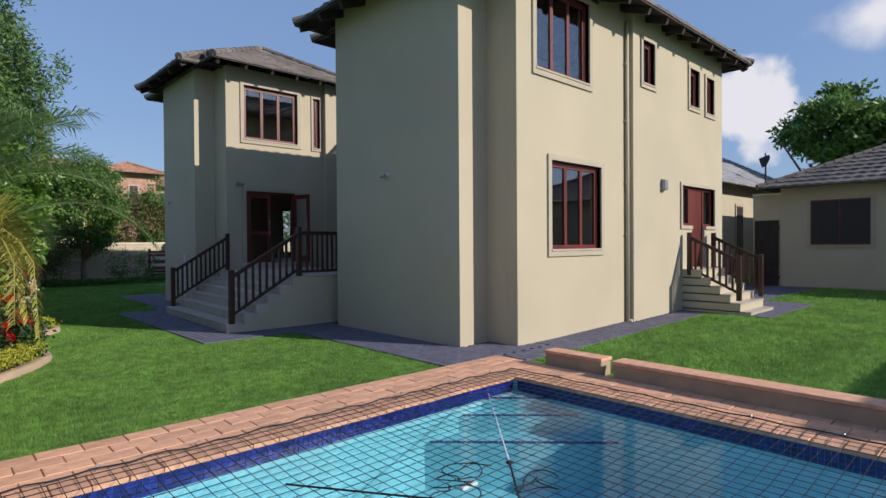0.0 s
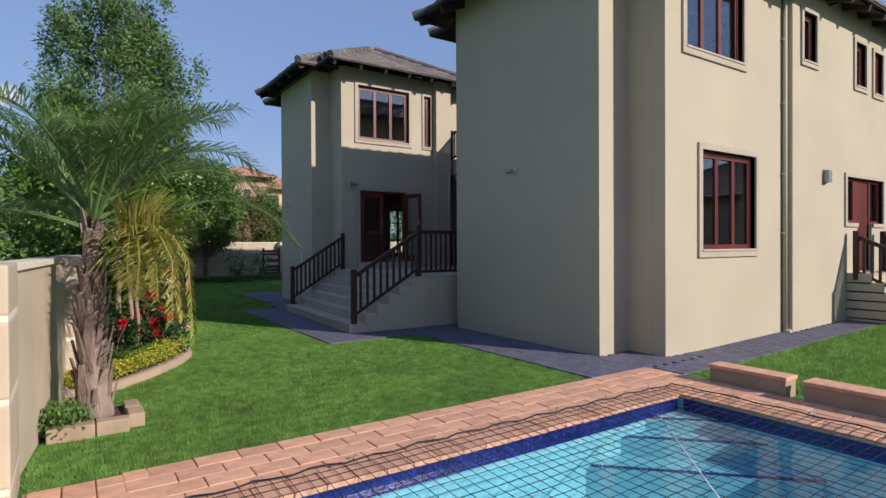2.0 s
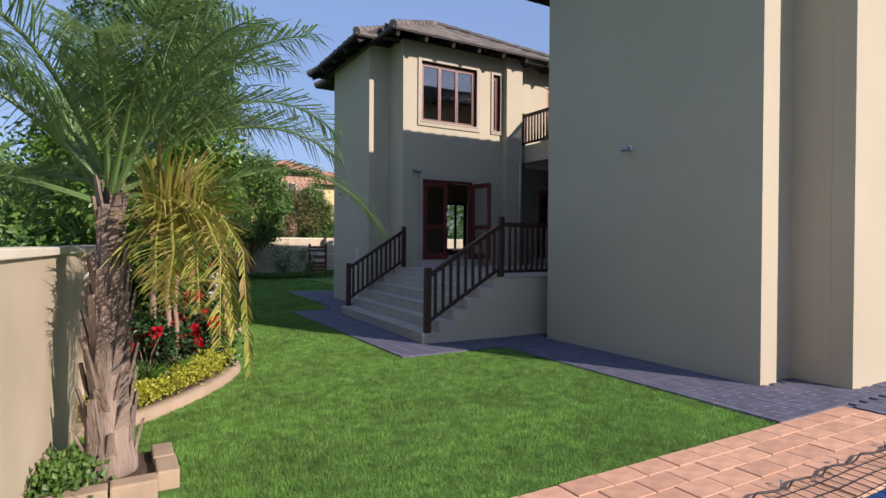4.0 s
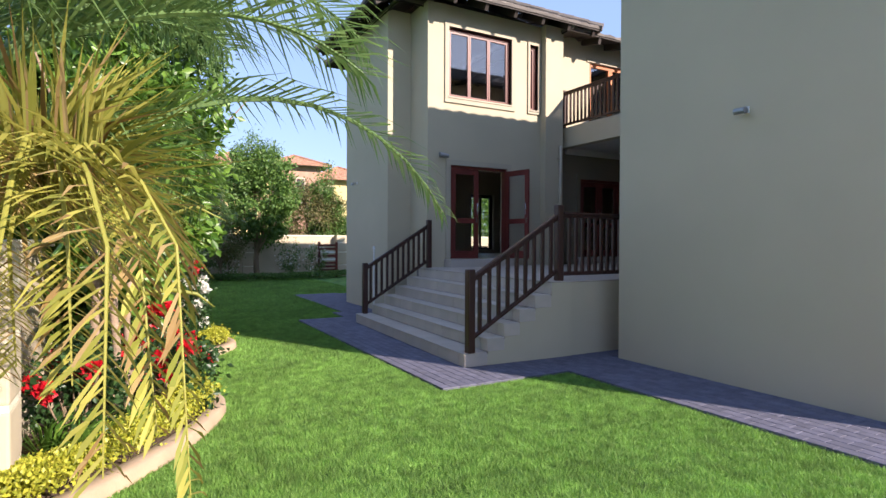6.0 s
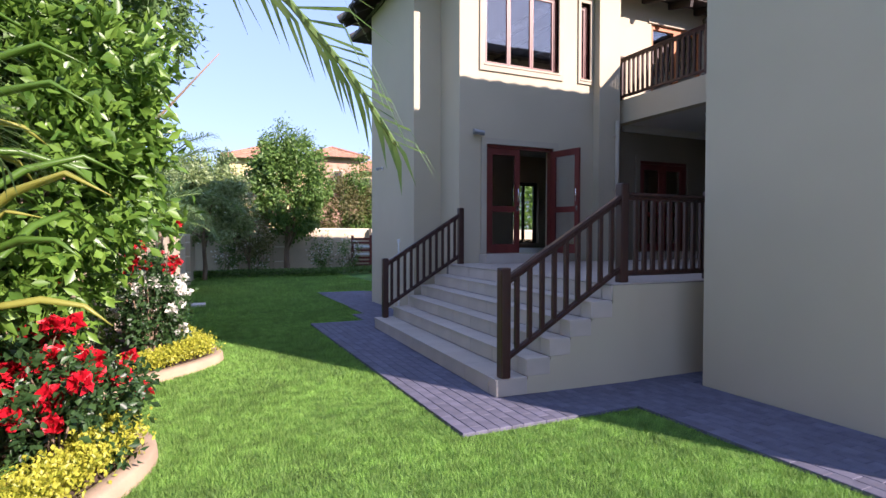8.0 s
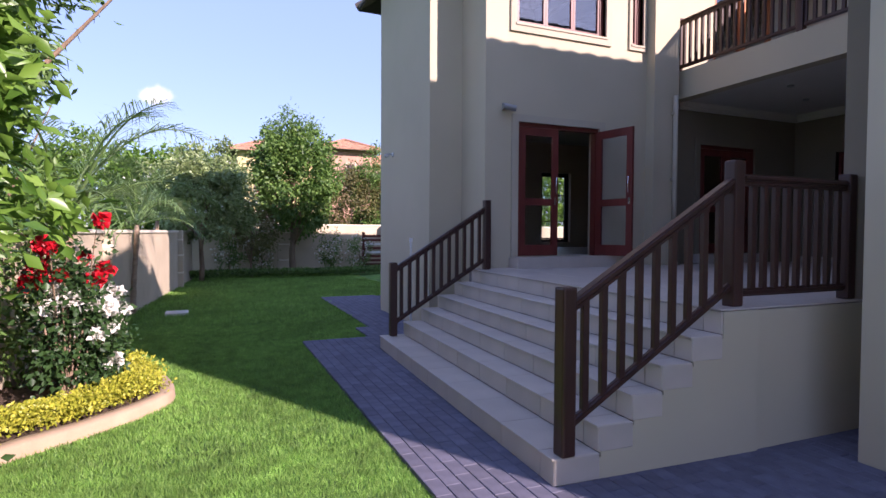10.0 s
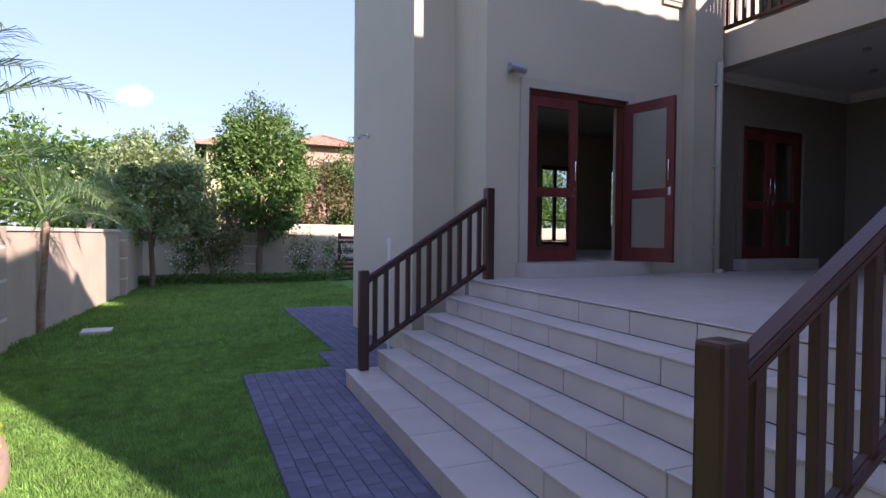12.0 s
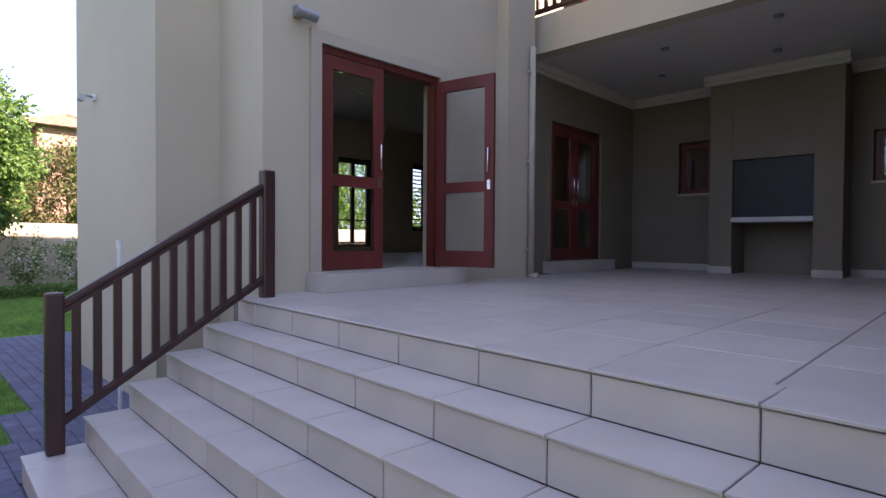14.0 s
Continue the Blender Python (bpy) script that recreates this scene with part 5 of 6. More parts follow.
def old_fronds(t, at, n, seed, length, dead):
    """The yellowing lower leaves of a palm, with dry ones hanging to the ground."""
    g = random.Random(seed)
    green, dry = [], []
    c0 = Vector(at)
    for i in range(n):
        a, up = g.uniform(-2.3, 0.9), radians(g.uniform(-25, 70))
        c = c0 + Vector((g.uniform(-0.1, 0.1), g.uniform(-0.1, 0.1), g.uniform(-0.1, 0.1)))
        d = Vector((math.cos(a) * math.cos(up), math.sin(a) * math.cos(up), math.sin(up)))
        L = length * g.uniform(0.6, 1.2)
        m = c + d * L * 0.55
        e = m + (d + Vector((0, 0, -g.uniform(0.1, 0.8)))).normalized() * L * 0.5
        (green if g.random() < 0.85 else dry).append((c, m, e, 0.0095 * g.uniform(0.7, 1.2)))
    for k in range(dead):
        a = radians(-100 + 38 * k / max(dead - 1, 1)) + g.uniform(-0.06, 0.06)
        reach = g.uniform(0.65, 1.0)
        low = 0.2 + 0.5 * (k / max(dead - 1, 1)) ** 2 + g.uniform(0, 0.15)
        s = c0 + Vector((math.cos(a) * reach * 0.5, math.sin(a) * reach * 0.5, 0.14))
        knee = c0 + Vector((math.cos(a) * reach, math.sin(a) * reach, -0.2))
        end = knee + Vector((g.uniform(-0.05, 0.05), g.uniform(-0.12, 0.02), -low))
        rib = [c0, s, s.lerp(knee, 0.55) + Vector((0, 0, 0.05)), knee, knee.lerp(end, 0.5), end]
        for f in range(46):
            u = 0.1 + 0.9 * f / 46
            i = min(int(u * 5), 4)
            q = rib[i].lerp(rib[i + 1], u * 5 - i)
            t0 = (rib[i + 1] - rib[i]).normalized()
            side = t0.cross(Vector((math.cos(a + 0.6), math.sin(a + 0.6), 0.3))).normalized()
            for sg in (-1, 1):
                w = (side * sg + t0 * g.uniform(0.4, 1.0) + Vector((0, 0, g.uniform(-0.25, 0.25)))).normalized()
                L = 0.27 * (1.15 - 0.7 * u) * g.uniform(0.7, 1.2)
                m = q + w * L * 0.6
                (dry if g.random() < 0.25 else green).append((q, m, m + (w + Vector((0, 0, -g.uniform(0.1, 0.6)))).normalized() * L * 0.4, 0.0085 * g.uniform(0.7, 1.2)))
        part("dry_rib", tube(rib, [0.011, 0.009, 0.008, 0.006, 0.004, 0.002], 5), STRAP, t)
    ribbon_leaves("old_foliage", green, STRAP, t)
    ribbon_leaves("dry_foliage", dry, DEAD, t)


old_fronds(main_palm, (0.36, 0.04, 1.78), 430, 51, 0.6, 7)


def stem_plant(label, trunks, seed):
    """Bare pale stems topped by thick arching leaves."""
    g = random.Random(seed)
    t = thing("tall_leaf_plant", label, "plant", (*trunks[0][:2], 0))
    o = Vector((*trunks[0][:2], 0))
    lv = []
    for x, y, h, r, n in trunks:
        b = Vector((x, y, 0)) - o
        pts = [b + Vector((0.012 * math.sin(i * 1.3 + x * 9), 0.012 * math.cos(i * 1.7), -0.05 + h * i / 12)) for i in range(13)]
        part("stem", tube(pts, [r * (1.2 - 0.3 * i / 12) + 0.003 * (i % 2) for i in range(13)], 10), PALE_BARK, t, smooth=True)
        for i in range(n):
            a, up = i * 2.4 + g.uniform(-0.3, 0.3), radians(g.uniform(0, 75))
            c = b + Vector((0, 0, h - 0.35 + 0.45 * i / n))
            d = Vector((math.cos(a) * math.cos(up), math.sin(a) * math.cos(up), math.sin(up)))
            L = g.uniform(0.45, 0.9)
            p1 = c + d * L * 0.5
            p2 = p1 + (d + Vector((0, 0, -0.35))).normalized() * L * 0.35
            p3 = p2 + (d + Vector((0, 0, -1.0))).normalized() * L * 0.3
            bm = bmesh.new()
            add_tube(bm, [c, c.lerp(p1, 0.5), p1, p2, p3], [0.017, 0.022, 0.023, 0.015, 0.002], 6)
            side = d.cross(Vector((0, 0, 1))).normalized()
            for v in bm.verts:
                k = (v.co - c).dot(side)
                v.co += side * k * 0.6
            part("leaf", bm, STRAP if g.random() < 0.3 else LEAF, t, smooth=True)
    return t


stem_plant("pale-stemmed plant with thick arching green leaves in the rose bed", ((0.57, 9.95, 2.35, 0.036, 26), (0.70, 9.78, 1.6, 0.028, 9), (0.79, 9.86, 1.5, 0.024, 8)), 52)

# ---------------------------------------------------------------- flower bed
def smooth_curve(ctrl, per=10):
    out = []
    P = [Vector((*c, 0)) for c in ctrl]
    for i in range(len(P) - 1):
        a, b, c, d = P[max(i - 1, 0)], P[i], P[i + 1], P[min(i + 2, len(P) - 1)]
        for k in range(per):
            u = k / per
            out.append(0.5 * ((2 * b) + (c - a) * u + (2 * a - 5 * b + 4 * c - d) * u * u + (3 * b - a - 3 * c + d) * u ** 3))
    return out + [P[-1]]


BED = [(-0.12, 8.38), (0.33, 8.5), (0.72, 8.86), (1.1, 9.35), (1.42, 9.9), (1.6, 10.45), (1.5, 10.95), (1.15, 11.5), (0.97, 12.0), (1.18, 12.5), (1.66, 12.92), (2.08, 13.4), (2.2, 13.87), (1.97, 14.7), (1.45, 15.4), (1.1, 16.2), (0.9, 17.2), (0.75, 18.2)]
curve = smooth_curve(BED)
normals = []
for i, p in enumerate(curve):
    d = (curve[min(i + 1, len(curve) - 1)] - curve[max(i - 1, 0)]).normalized()
    normals.append(Vector((-d.y, d.x, 0)))          # into the bed
vs, fs = [], []
for p, n in zip(curve, normals):
    for off, z in ((-0.01, -0.03), (0.0, 0.055), (0.02, 0.075), (0.12, 0.08), (0.14, 0.06), (0.15, -0.03)):
        q = p + n * off
        vs.append((q.x, q.y, z))
for i in range(len(curve) - 1):
    for k in range(5):
        fs.append((i * 6 + k, i * 6 + k + 1, i * 6 + 7 + k, i * 6 + 6 + k))
tagged(soup("bed_kerb", vs, fs, KERB, None, True), "curved concrete kerb edging the flower bed", "kerb", kind="structure")
vs, fs = [], []
for p, n in zip(curve, normals):
    q = p + n * 0.14
    xl = min(left_x(p.y) + 0.1, q.x - 0.05)
    vs += [(q.x, q.y, 0.03), ((q.x + xl) / 2, q.y, 0.06), (xl, q.y, 0.05)]
for i in range(len(curve) - 1):
    for k in range(2):
        fs.append((i * 3 + k, i * 3 + k + 1, i * 3 + 4 + k, i * 3 + 3 + k))
tagged(soup("bed_soil", vs, fs, SOIL), "bare brown soil of the flower bed", "soil", kind="structure")

# golden border hedge just inside the kerb
gr = np.random.default_rng(91)
arr = np.array([tuple(p) for p in curve])
nor = np.array([tuple(n) for n in normals])
N = 34000
idx = gr.integers(2, len(curve) - 30, N)
base = arr[idx] + nor[idx] * (0.29 + 0.085 * gr.normal(size=(N, 1))) + gr.normal(size=(N, 3)) * (0.03, 0.03, 0)
bumpy = np.array([0.22 + 0.06 * noise.noise((q[0] * 3, q[1] * 3, 0)) for q in base])
base[:, 2] = 0.03 + bumpy * np.sqrt(gr.uniform(0.05, 1, N))
dirs = gr.normal(size=(N, 3)) + (0, 0, 0.6)
hedge = leaves("border_hedge", base, dirs, 0.034, 0.024, GOLD)
tagged(hedge, "low clipped golden-leaved border hedge inside the kerb", "hedge", kind="stuff")


def rose(label, x, y, h, w, blooms, mat, seed):
    g = random.Random(seed)
    t = thing("rose_bush", label, "rose bush", (x, y, 0), "rose bushes of the flower bed")
    bm = bmesh.new()
    ends = []
    for i in range(9):
        e = Vector((g.uniform(-w, w), g.uniform(-w, w), h * g.uniform(0.6, 1)))
        m = e * 0.5 + Vector((g.uniform(-0.05, 0.05), g.uniform(-0.05, 0.05), 0.05))
        add_tube(bm, [(g.uniform(-0.03, 0.03), g.uniform(-0.03, 0.03), 0.0), m, e], [0.011, 0.008, 0.004], 5)
        ends.append(e)
    part("cane", bm, BARK, t)
    p, d = crown_points(1500, (0, 0, h * 0.56), (w * 1.05, w * 1.05, h * 0.44), 40, 0.55, seed)
    leaves("foliage", p, d, 0.062, 0.042, LEAF_ROSE, t)
    for i in range(blooms):
        e = ends[i % 9] + Vector((g.uniform(-0.1, 0.1), g.uniform(-0.1, 0.1), g.uniform(-0.12, 0.05)))
        if i >= 9:
            e = Vector((g.uniform(-w, w), g.uniform(-w, w), h * g.uniform(0.5, 0.98)))
        gn = np.random.default_rng(seed * 100 + i)
        k = 34
        dd = unit(gn.normal(size=(k, 3)) + (0, 0, 0.4))
        r = g.uniform(0.046, 0.07)
        leaves("bloom", np.array(e) + dd * r * gn.uniform(0.15, 0.6, (k, 1)), dd, r, r * 1.25, mat, t, 0.4)
    return t


REDR, WHITER = "dark-leaved rose bush with deep red blooms", "rose bush with clusters of white blooms"
for i, (x, y, h, w, n, m) in enumerate(((1.05, 10.35, 0.72, 0.30, 15, RED), (0.72, 10.75, 1.0, 0.32, 14, RED), (1.15, 11.0, 0.62, 0.30, 9, RED), (0.55, 11.4, 1.15, 0.35, 13, RED), (0.45, 9.7, 0.8, 0.3, 9, RED), (0.75, 11.7, 0.8, 0.3, 8, RED),
                                         (1.38, 13.5, 1.75, 0.27, 9, RED), (1.52, 13.8, 0.72, 0.25, 8, WHITE), (1.50, 13.65, 1.1, 0.26, 24, WHITE), (1.35, 14.4, 1.0, 0.32, 12, WHITE))):
    rose(REDR if m is RED else WHITER, x, y, h, w, n, m, 60 + i)
for i, (x, y) in enumerate(((0.3, 9.4), (0.8, 9.55), (0.5, 9.2))):
    gn = np.random.default_rng(300 + i)
    k = 80
    a = gn.uniform(0, math.tau, k)
    el = gn.uniform(0.5, 1.4, k)
    its = []
    for j in range(k):
        d = Vector((math.cos(a[j]) * math.cos(el[j]), math.sin(a[j]) * math.cos(el[j]), math.sin(el[j])))
        m = Vector((0, 0, 0.03)) + d * 0.25
        its.append((Vector((0, 0, 0.02)), m, m + (d + Vector((0, 0, -0.8))).normalized() * 0.2, 0.008))
    o = ribbon_leaves("border_plant", its, LEAF, None)
    o.location = (x, y, 0.03)
    tagged(o, "tuft of narrow green leaves in the bed", "plant")

# low dark hedge along the far edge of the lawn
N = 9000
u = gr.uniform(0, 1, N)
hx = 1.5 + u * 9.5
hy = 27.4 + 1.7 * u + 0.35 * np.sin(u * 9) + gr.normal(size=N) * 0.16
hp = np.stack([hx, hy, 0.02 + 0.24 * np.sqrt(gr.uniform(0.02, 1, N))], 1)
tagged(leaves("low_hedge", hp, gr.normal(size=(N, 3)) + (0, 0, 0.5), 0.08, 0.05, LEAF_DARK), "low clipped green hedge along the far lawn edge", "hedge", kind="stuff")

# stone edging round the palm
edge = thing("palm_edging", "rough sandstone edging round the foot of the palm", "edging", (0.15, 7.25, 0))
for x0, x1, y0, y1 in ((-0.35, 0.02, -0.47, -0.33), (0.03, 0.30, -0.44, -0.30), (0.30, 0.44, -0.32, -0.02), (0.29, 0.43, -0.01, 0.28), (-0.35, 0.1, 0.30, 0.42)):
    part("stone", box(x0, x1, y0, y1, -0.04, 0.10, 0.014), KERB, edge)
tagged(part("palm_soil", box(-0.2, 0.45, 6.9, 7.56, -0.05, 0.04), SOIL), "dry soil round the palm foot", "soil", kind="structure")
gn = np.random.default_rng(411)
p = np.stack([gn.normal(-0.08, 0.1, 700), gn.normal(7.05, 0.14, 700), 0.04 + 0.2 * gn.uniform(0, 1, 700)], 1)
tagged(leaves("ground_cover", p, gn.normal(size=(700, 3)) + (0, 0, 0.5), 0.05, 0.035, LEAF_DARK), "small dark ground-cover plant at the palm foot", "plant", kind="stuff")

# slatted gate panel at the back wall
gb = thing("slatted_gate", "dark red timber gate panel with pale slats", "gate", (8.56, 29.35, 0))
for x in (-0.40, 0.40):
    part("gate_post", box(x - 0.05, x + 0.05, -0.05, 0.05, -0.05, 1.58, 0.006), WOOD, gb)
for k in range(8):
    z = 0.30 + 0.16 * k
    part("slat", box(-0.36, 0.36, -0.03, 0.0, z - 0.045, z + 0.045, 0.005), WHITE_PVC if k in (3, 5) else WOOD, gb)

# ---------------------------------------------------------------- tiles, pavers and bricks, piece by piece
def piece_mesh(name, sx, sy, sz, mat, bevel=0.004):
    """A slab with chamfered top edges, its top at z = 0, centred in plan."""
    bm = bmesh.new()
    a, b = sx / 2, sy / 2
    rings = []
    for ix, z in ((0, -sz), (0, -bevel), (bevel, 0)):
        rings.append([bm.verts.new((s * (a - ix), t * (b - ix), z)) for s, t in ((-1, -1), (1, -1), (1, 1), (-1, 1))])
    for p, q in zip(rings, rings[1:]):
        for k in range(4):
            bm.faces.new((p[k], p[(k + 1) % 4], q[(k + 1) % 4], q[k]))
    bm.faces.new(rings[-1])
    return mesh_of(bm, mat, name)


def put(name, me, m, parent):
    o = new(name, me)
    o.parent = parent
    o.matrix_basis = m
    return o


TL = 0.565
meshes = {}


def slab(name, sx, sy, sz, mat):
    key = (name, round(sx, 3), round(sy, 3), sz, mat.name)
    if key not in meshes:
        meshes[key] = piece_mesh(name, sx, sy, sz, mat, 0.003)
    return meshes[key]


# stair treads and risers
joints = [10.88 + TL * k for k in range(9)]
cuts = [STAIR_Y0 - 0.008, *[j for j in joints if STAIR_Y0 + 0.1 < j < STAIR_Y1 - 0.1], STAIR_Y1 + 0.008]
for i in range(6):
    xf, going = NOSE[i], NOSE[i + 1] - NOSE[i]
    zt = RISER * (i + 1)
    for a, b in zip(cuts, cuts[1:]):
        put("tread_tile", slab("tread_tile", going + 0.012, b - a - 0.006, 0.012, TILE), pose(xf + going / 2 - 0.004, (a + b) / 2, zt + (0.004 if i == 5 else 0)), stairs)
        put("riser_tile", slab("riser_tile", RISER - 0.018, b - a - 0.006, 0.012, TILE), pose(xf, (a + b) / 2, zt - RISER / 2 - 0.006, 0, -90, 0), stairs)
# tile edges seen from the side of each step
for i in range(5):
    for y, turn in ((STAIR_Y0 - 0.004, 90), (STAIR_Y1 + 0.004, -90)):
        put("side_tile", slab("side_tile", NOSE[i + 1] - NOSE[i] + 0.004, RISER - 0.012, 0.012, TILE), pose((NOSE[i] + NOSE[i + 1]) / 2 + 0.006, y - (0.006 if turn > 0 else -0.006), RISER * (i + 0.5), turn, 0, 0), stairs)
# the flight stands slightly askew to the walls
stairs.matrix_basis = pose(5.2, 13, 0, 0, 0, -2.4) @ pose(-5.2, -13, 0)
# porch floor
porch_floor = thing("porch_floor", "pale porcelain floor tiles of the porch", "floor", kind="structure")
x = 6.03
while x < 13.2:
    w = min(TL, 13.29 - x)
    y = 10.70
    while y < 15.26:
        h = min(TL if y > 10.8 else 0.18, 15.26 - y)
        if not (x > 7.3 and y + h < 10.95) and h > 0.05 and w > 0.05:
            put("floor_tile", slab("floor_tile", w - 0.007, h - 0.007, 0.012, TILE), pose(x + w / 2, y + h / 2, LAND), porch_floor)
        y += h
    x += w

# terracotta pavers: coping along the water, then staggered rows
random.seed(11)
PW, PL = 0.225, 0.335


def paver_row(x0, x1, y0, y1, along_x, length, shift, top, warm=True):
    """One row of pieces in the strip, as (x, y, sx, sy, top)."""
    out = []
    a, b = (x0, x1) if along_x else (y0, y1)
    u = a - shift
    while u < b - 0.02:
        s, e = max(u, a), min(u + length, b)
        if e - s > 0.04:
            t = top + random.uniform(-0.003, 0.003)
            if along_x:
                out.append(((s + e) / 2, (y0 + y1) / 2, e - s - 0.008, y1 - y0 - 0.008, t))
            else:
                out.append(((x0 + x1) / 2, (s + e) / 2, x1 - x0 - 0.008, e - s - 0.008, t))
        u += length
    return out


warm = paver_row(POOL_X0 - 0.26, POOL_X1 + 0.26, POOL_Y1 - 0.015, POOL_Y1 + 0.26, True, 0.24, 0.0, 0.014)
for k in range(4):
    y0 = POOL_Y1 + 0.26 + k * 0.208
    warm += paver_row(0.3, 6.66 - 0.02 * k, y0, y0 + 0.208, True, PL, 0.17 * (k % 2), 0.006)
side = paver_row(POOL_X1 - 0.015, POOL_X1 + 0.26, POOL_Y0 - 0.2, POOL_Y1 - 0.015, False, 0.24, 0.0, 0.014)
for k in range(3):
    x0 = POOL_X1 + 0.26 + k * 0.205
    side += paver_row(x0, x0 + 0.205, POOL_Y0 - 0.2, POOL_Y1 + 0.26, False, PL, 0.17 * (k % 2), 0.006)
left = paver_row(POOL_X0 - 0.26, POOL_X0 + 0.015, POOL_Y0 - 0.2, POOL_Y1 - 0.015, False, 0.24, 0.0, 0.014)
for k in range(4):
    x0 = POOL_X0 - 0.26 - (k + 1) * 0.205
    left += paver_row(x0, x0 + 0.205, POOL_Y0 - 0.2, 5.62, False, PL, 0.17 * (k % 2), 0.006)
shared = {}


def pieces(items, name, mat, parent, thick):
    for x, y, sx, sy, t in items:
        key = (name, round(sx, 2), round(sy, 2))
        if key not in shared:
            shared[key] = piece_mesh(name, sx, sy, thick, mat, 0.004)
        put(name, shared[key], pose(x, y, t + rise(x, y), random.uniform(-0.3, 0.3), random.uniform(-0.3, 0.3), random.uniform(-0.5, 0.5)), parent)


def joined(items, name, mat, parent, thick, bevel=0.006):
    vs, fs = [], []
    for x, y, sx, sy, t in items:
        k = len(vs)
        t += rise(x, y)
        for ix, z in ((0, t - thick), (0, t - bevel), (bevel, t)):
            vs += [(x + s * (sx / 2 - ix), y + q * (sy / 2 - ix), z) for s, q in ((-1, -1), (1, -1), (1, 1), (-1, 1))]
        for r in (0, 4):
            fs += [(k + r + j, k + r + (j + 1) % 4, k + r + 4 + (j + 1) % 4, k + r + 4 + j) for j in range(4)]
        fs.append((k + 8, k + 9, k + 10, k + 11))
    return tagged(soup(name, vs, fs, mat, parent), kind="stuff")


pieces(warm, "paver", PAVER, terrace, 0.04)
joined(side + left, "joined_pavers", PAVER_STUFF, terrace, 0.04)

# grey bricks of the path, laid in running bond
near, far = [], []
BW, BL = 0.112, 0.225
taken = []
for a, b, c, d in PAVED:
    i = 0
    x = a
    while x < b - 0.03:
        w = min(BW, b - x)
        y = c - BL / 2 * (i % 2)
        while y < d - 0.02:
            s, e = max(y, c), min(y + BL, d)
            mx, my = x + w / 2, (s + e) / 2
            hidden = (mx > 6.72 and my > 6.54 and my < 10.3) or (mx > 7.48 and my > 5.92 and mx < 11.13) or (mx > 4.68 and 10.84 < my < 15.2) or (mx > 11.1 and 5.78 < my and mx < 15.9) or (mx > 5.77 and 16.12 < my < 18.8) or (mx > 6.33 and my > 15.3) or inside(mx, my, WARM)
            if e - s > 0.03 and not hidden and not inside(mx, my, taken):
                (near if inside(mx, my, [(3.6, 4.66, 9.95, 13.6), (4.66, 5.6, 9.95, 10.8)]) and len(near) < 300 else far).append((mx, my, w - 0.004, e - s - 0.004, 0.003 + random.uniform(-0.001, 0.001)))
            y += BL
        x += BW
        i += 1
    taken.append((a, b, c, d))
pieces(near, "brick", BRICK, pavement, 0.03)
joined(far, "joined_bricks", BRICK_STUFF, pavement, 0.03, 0.004)

# ---------------------------------------------------------------- grass blades
bed_poly = [(p.x, p.y) for p in curve] + [(left_x(18.2), 18.2), (left_x(8.36), 8.36)]


def in_poly(px, py, poly):
    hit = np.zeros(len(px), bool)
    n = len(poly)
    for i in range(n):
        x1, y1 = poly[i]
        x2, y2 = poly[(i + 1) % n]
        cond = ((y1 > py) != (y2 > py)) & (px < (x2 - x1) * (py - y1) / (y2 - y1 + 1e-12) + x1)
        hit ^= cond
    return hit


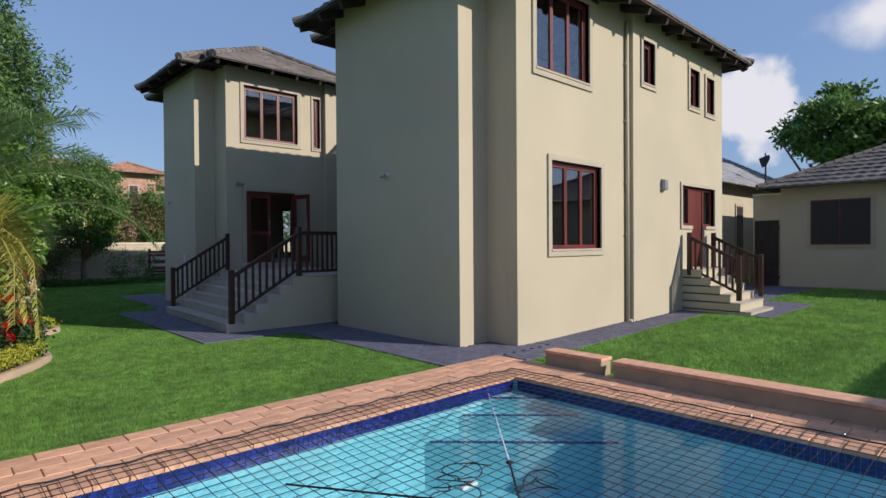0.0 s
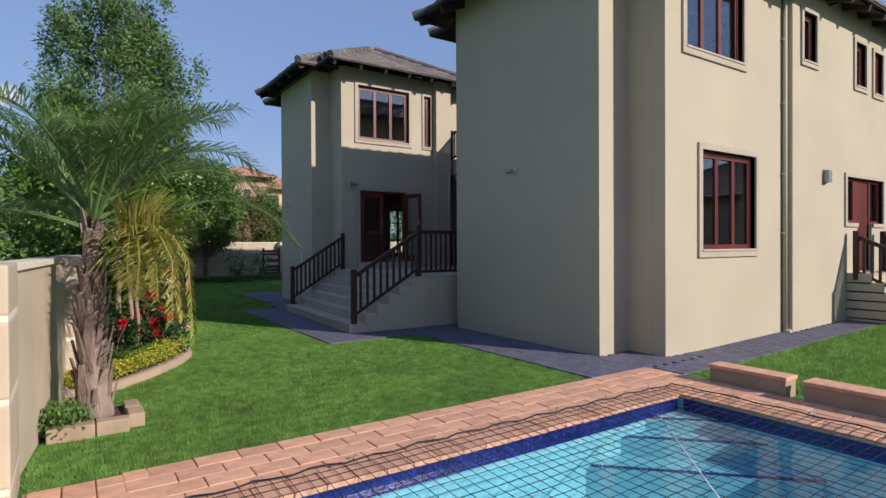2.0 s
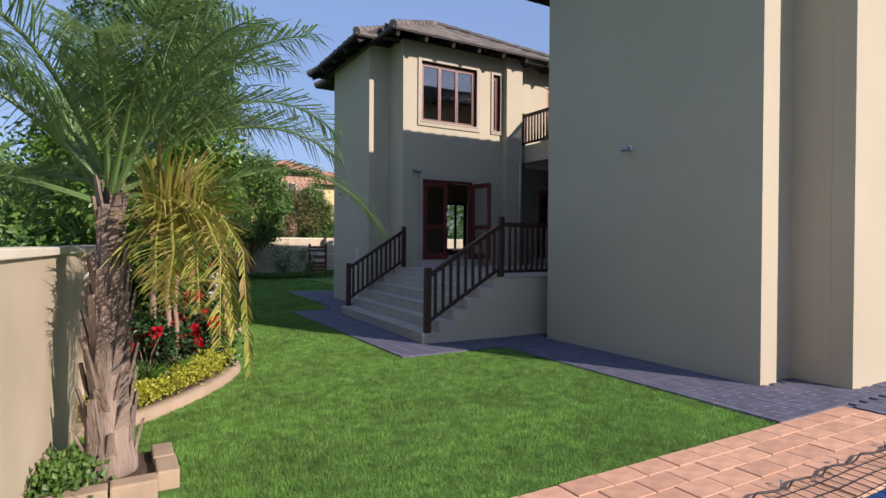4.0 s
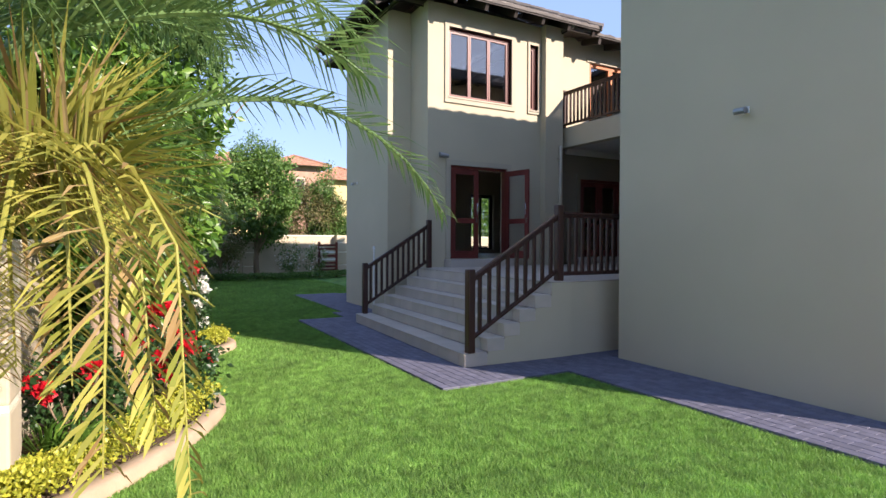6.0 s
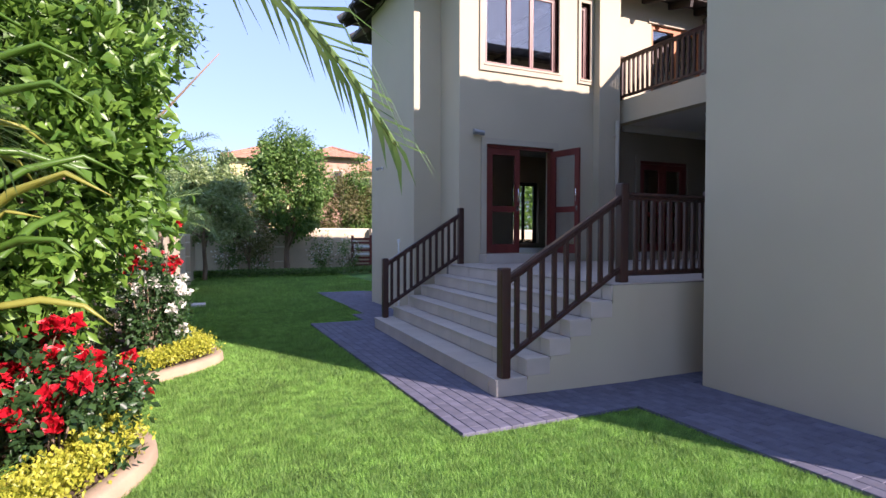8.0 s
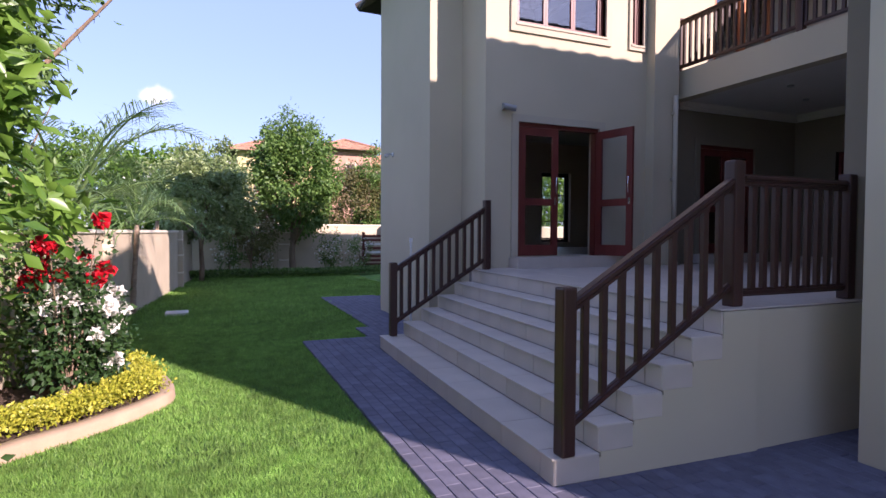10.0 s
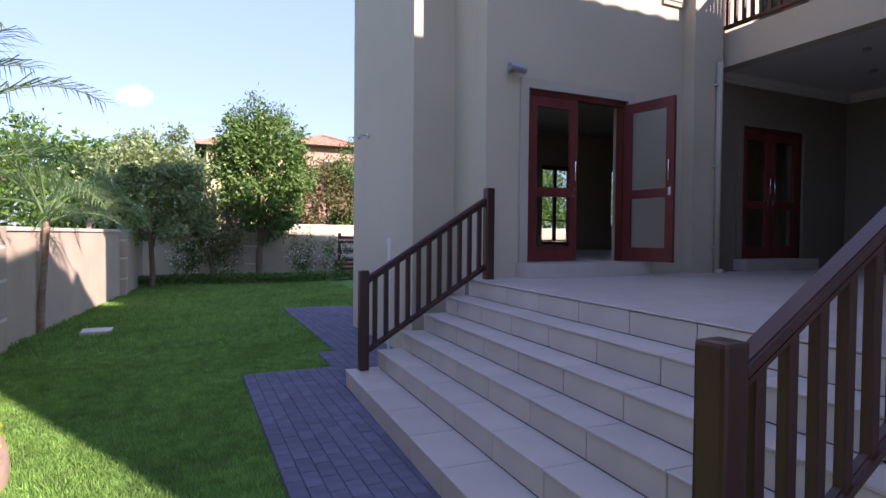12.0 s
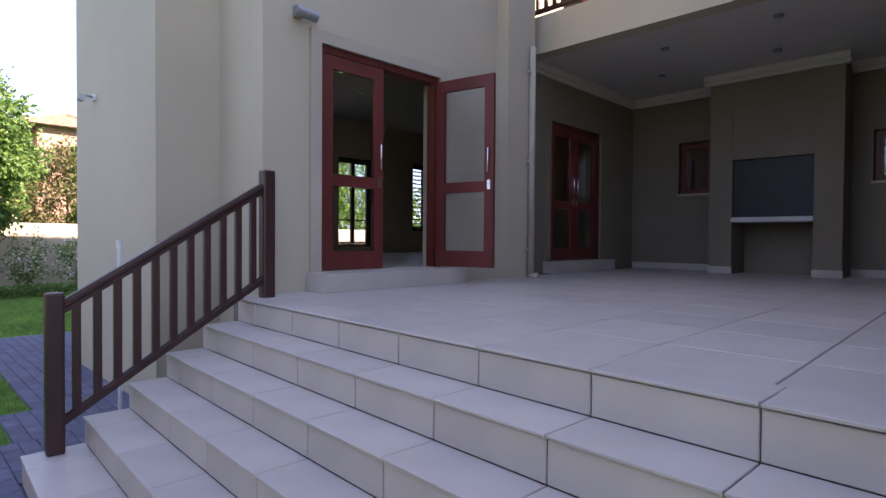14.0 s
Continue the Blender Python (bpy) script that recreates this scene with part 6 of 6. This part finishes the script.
def blades(name, rects, per_m2, height, width, label, seed):
    gb = np.random.default_rng(seed)
    ps = []
    for a, b, c, d in rects:
        n = int((b - a) * (d - c) * per_m2)
        ps.append(np.stack([gb.uniform(a, b, n), gb.uniform(c, d, n)], 1))
    p = np.concatenate(ps)
    keep = np.ones(len(p), bool)
    for a, b, c, d in PAVED + WARM + [(4.67, 16, 10.6, 15.9), (5.0, 16, 10.8, 21), (6.7, 16, 5.75, 21), (6.5, 6.9, -3, 4.75), (5.74, 23, 16, 21), (-0.25, 0.6, 6.8, 7.65)]:
        keep &= ~((p[:, 0] > a - 0.012) & (p[:, 0] < b + 0.012) & (p[:, 1] > c - 0.012) & (p[:, 1] < d + 0.012))
    keep &= ~in_poly(p[:, 0], p[:, 1], bed_poly)
    keep &= p[:, 0] > left_x(p[:, 1]) + 0.12
    p = p[keep]
    n = len(p)
    zz = -0.03 + 0.10 * np.clip((p[:, 0] - 8.5) / 4.5, 0, 1)
    patch = np.sin(p[:, 0] * 1.9 + np.sin(p[:, 1] * 1.3) * 2) * np.sin(p[:, 1] * 2.3 + np.cos(p[:, 0] * 1.1) * 2)
    h = height * gb.uniform(0.6, 1.25, n) * (1 + 0.15 * patch)
    a = gb.uniform(0, math.tau, n)
    w = width * gb.uniform(0.7, 1.3, n)
    lean = gb.normal(0, 0.45, (n, 2))
    s = np.stack([np.cos(a) * w / 2, np.sin(a) * w / 2, np.zeros(n)], 1)
    b = np.stack([p[:, 0], p[:, 1], zz - 0.004], 1)
    t = b + np.stack([lean[:, 0] * h, lean[:, 1] * h, h], 1)
    v = np.stack([b - s, b + s, t], 1).reshape(-1, 3)
    f = np.arange(n * 3).reshape(-1, 3)
    return tagged(arrays(name, v, f, GRASS, None, 3), label, "grass", kind="stuff")


GR = "short green lawn grass blades"
blades("lawn_grass", [(-0.3, 6.0, 5.62, 12.0)], 13000, 0.034, 0.0055, GR, 1)
blades("lawn_grass", [(0.4, 6.0, 12.0, 18.0)], 6500, 0.04, 0.008, GR, 2)
blades("lawn_grass", [(0.6, 7.5, 18.0, 29.5)], 1400, 0.065, 0.018, GR, 3)
blades("lawn_grass", [(6.87, 18.0, -2.8, 5.2)], 3200, 0.055, 0.010, GR, 4)
blades("lawn_grass", [(18.0, 22.9, -2.8, 8.0)], 500, 0.08, 0.03, GR, 5)
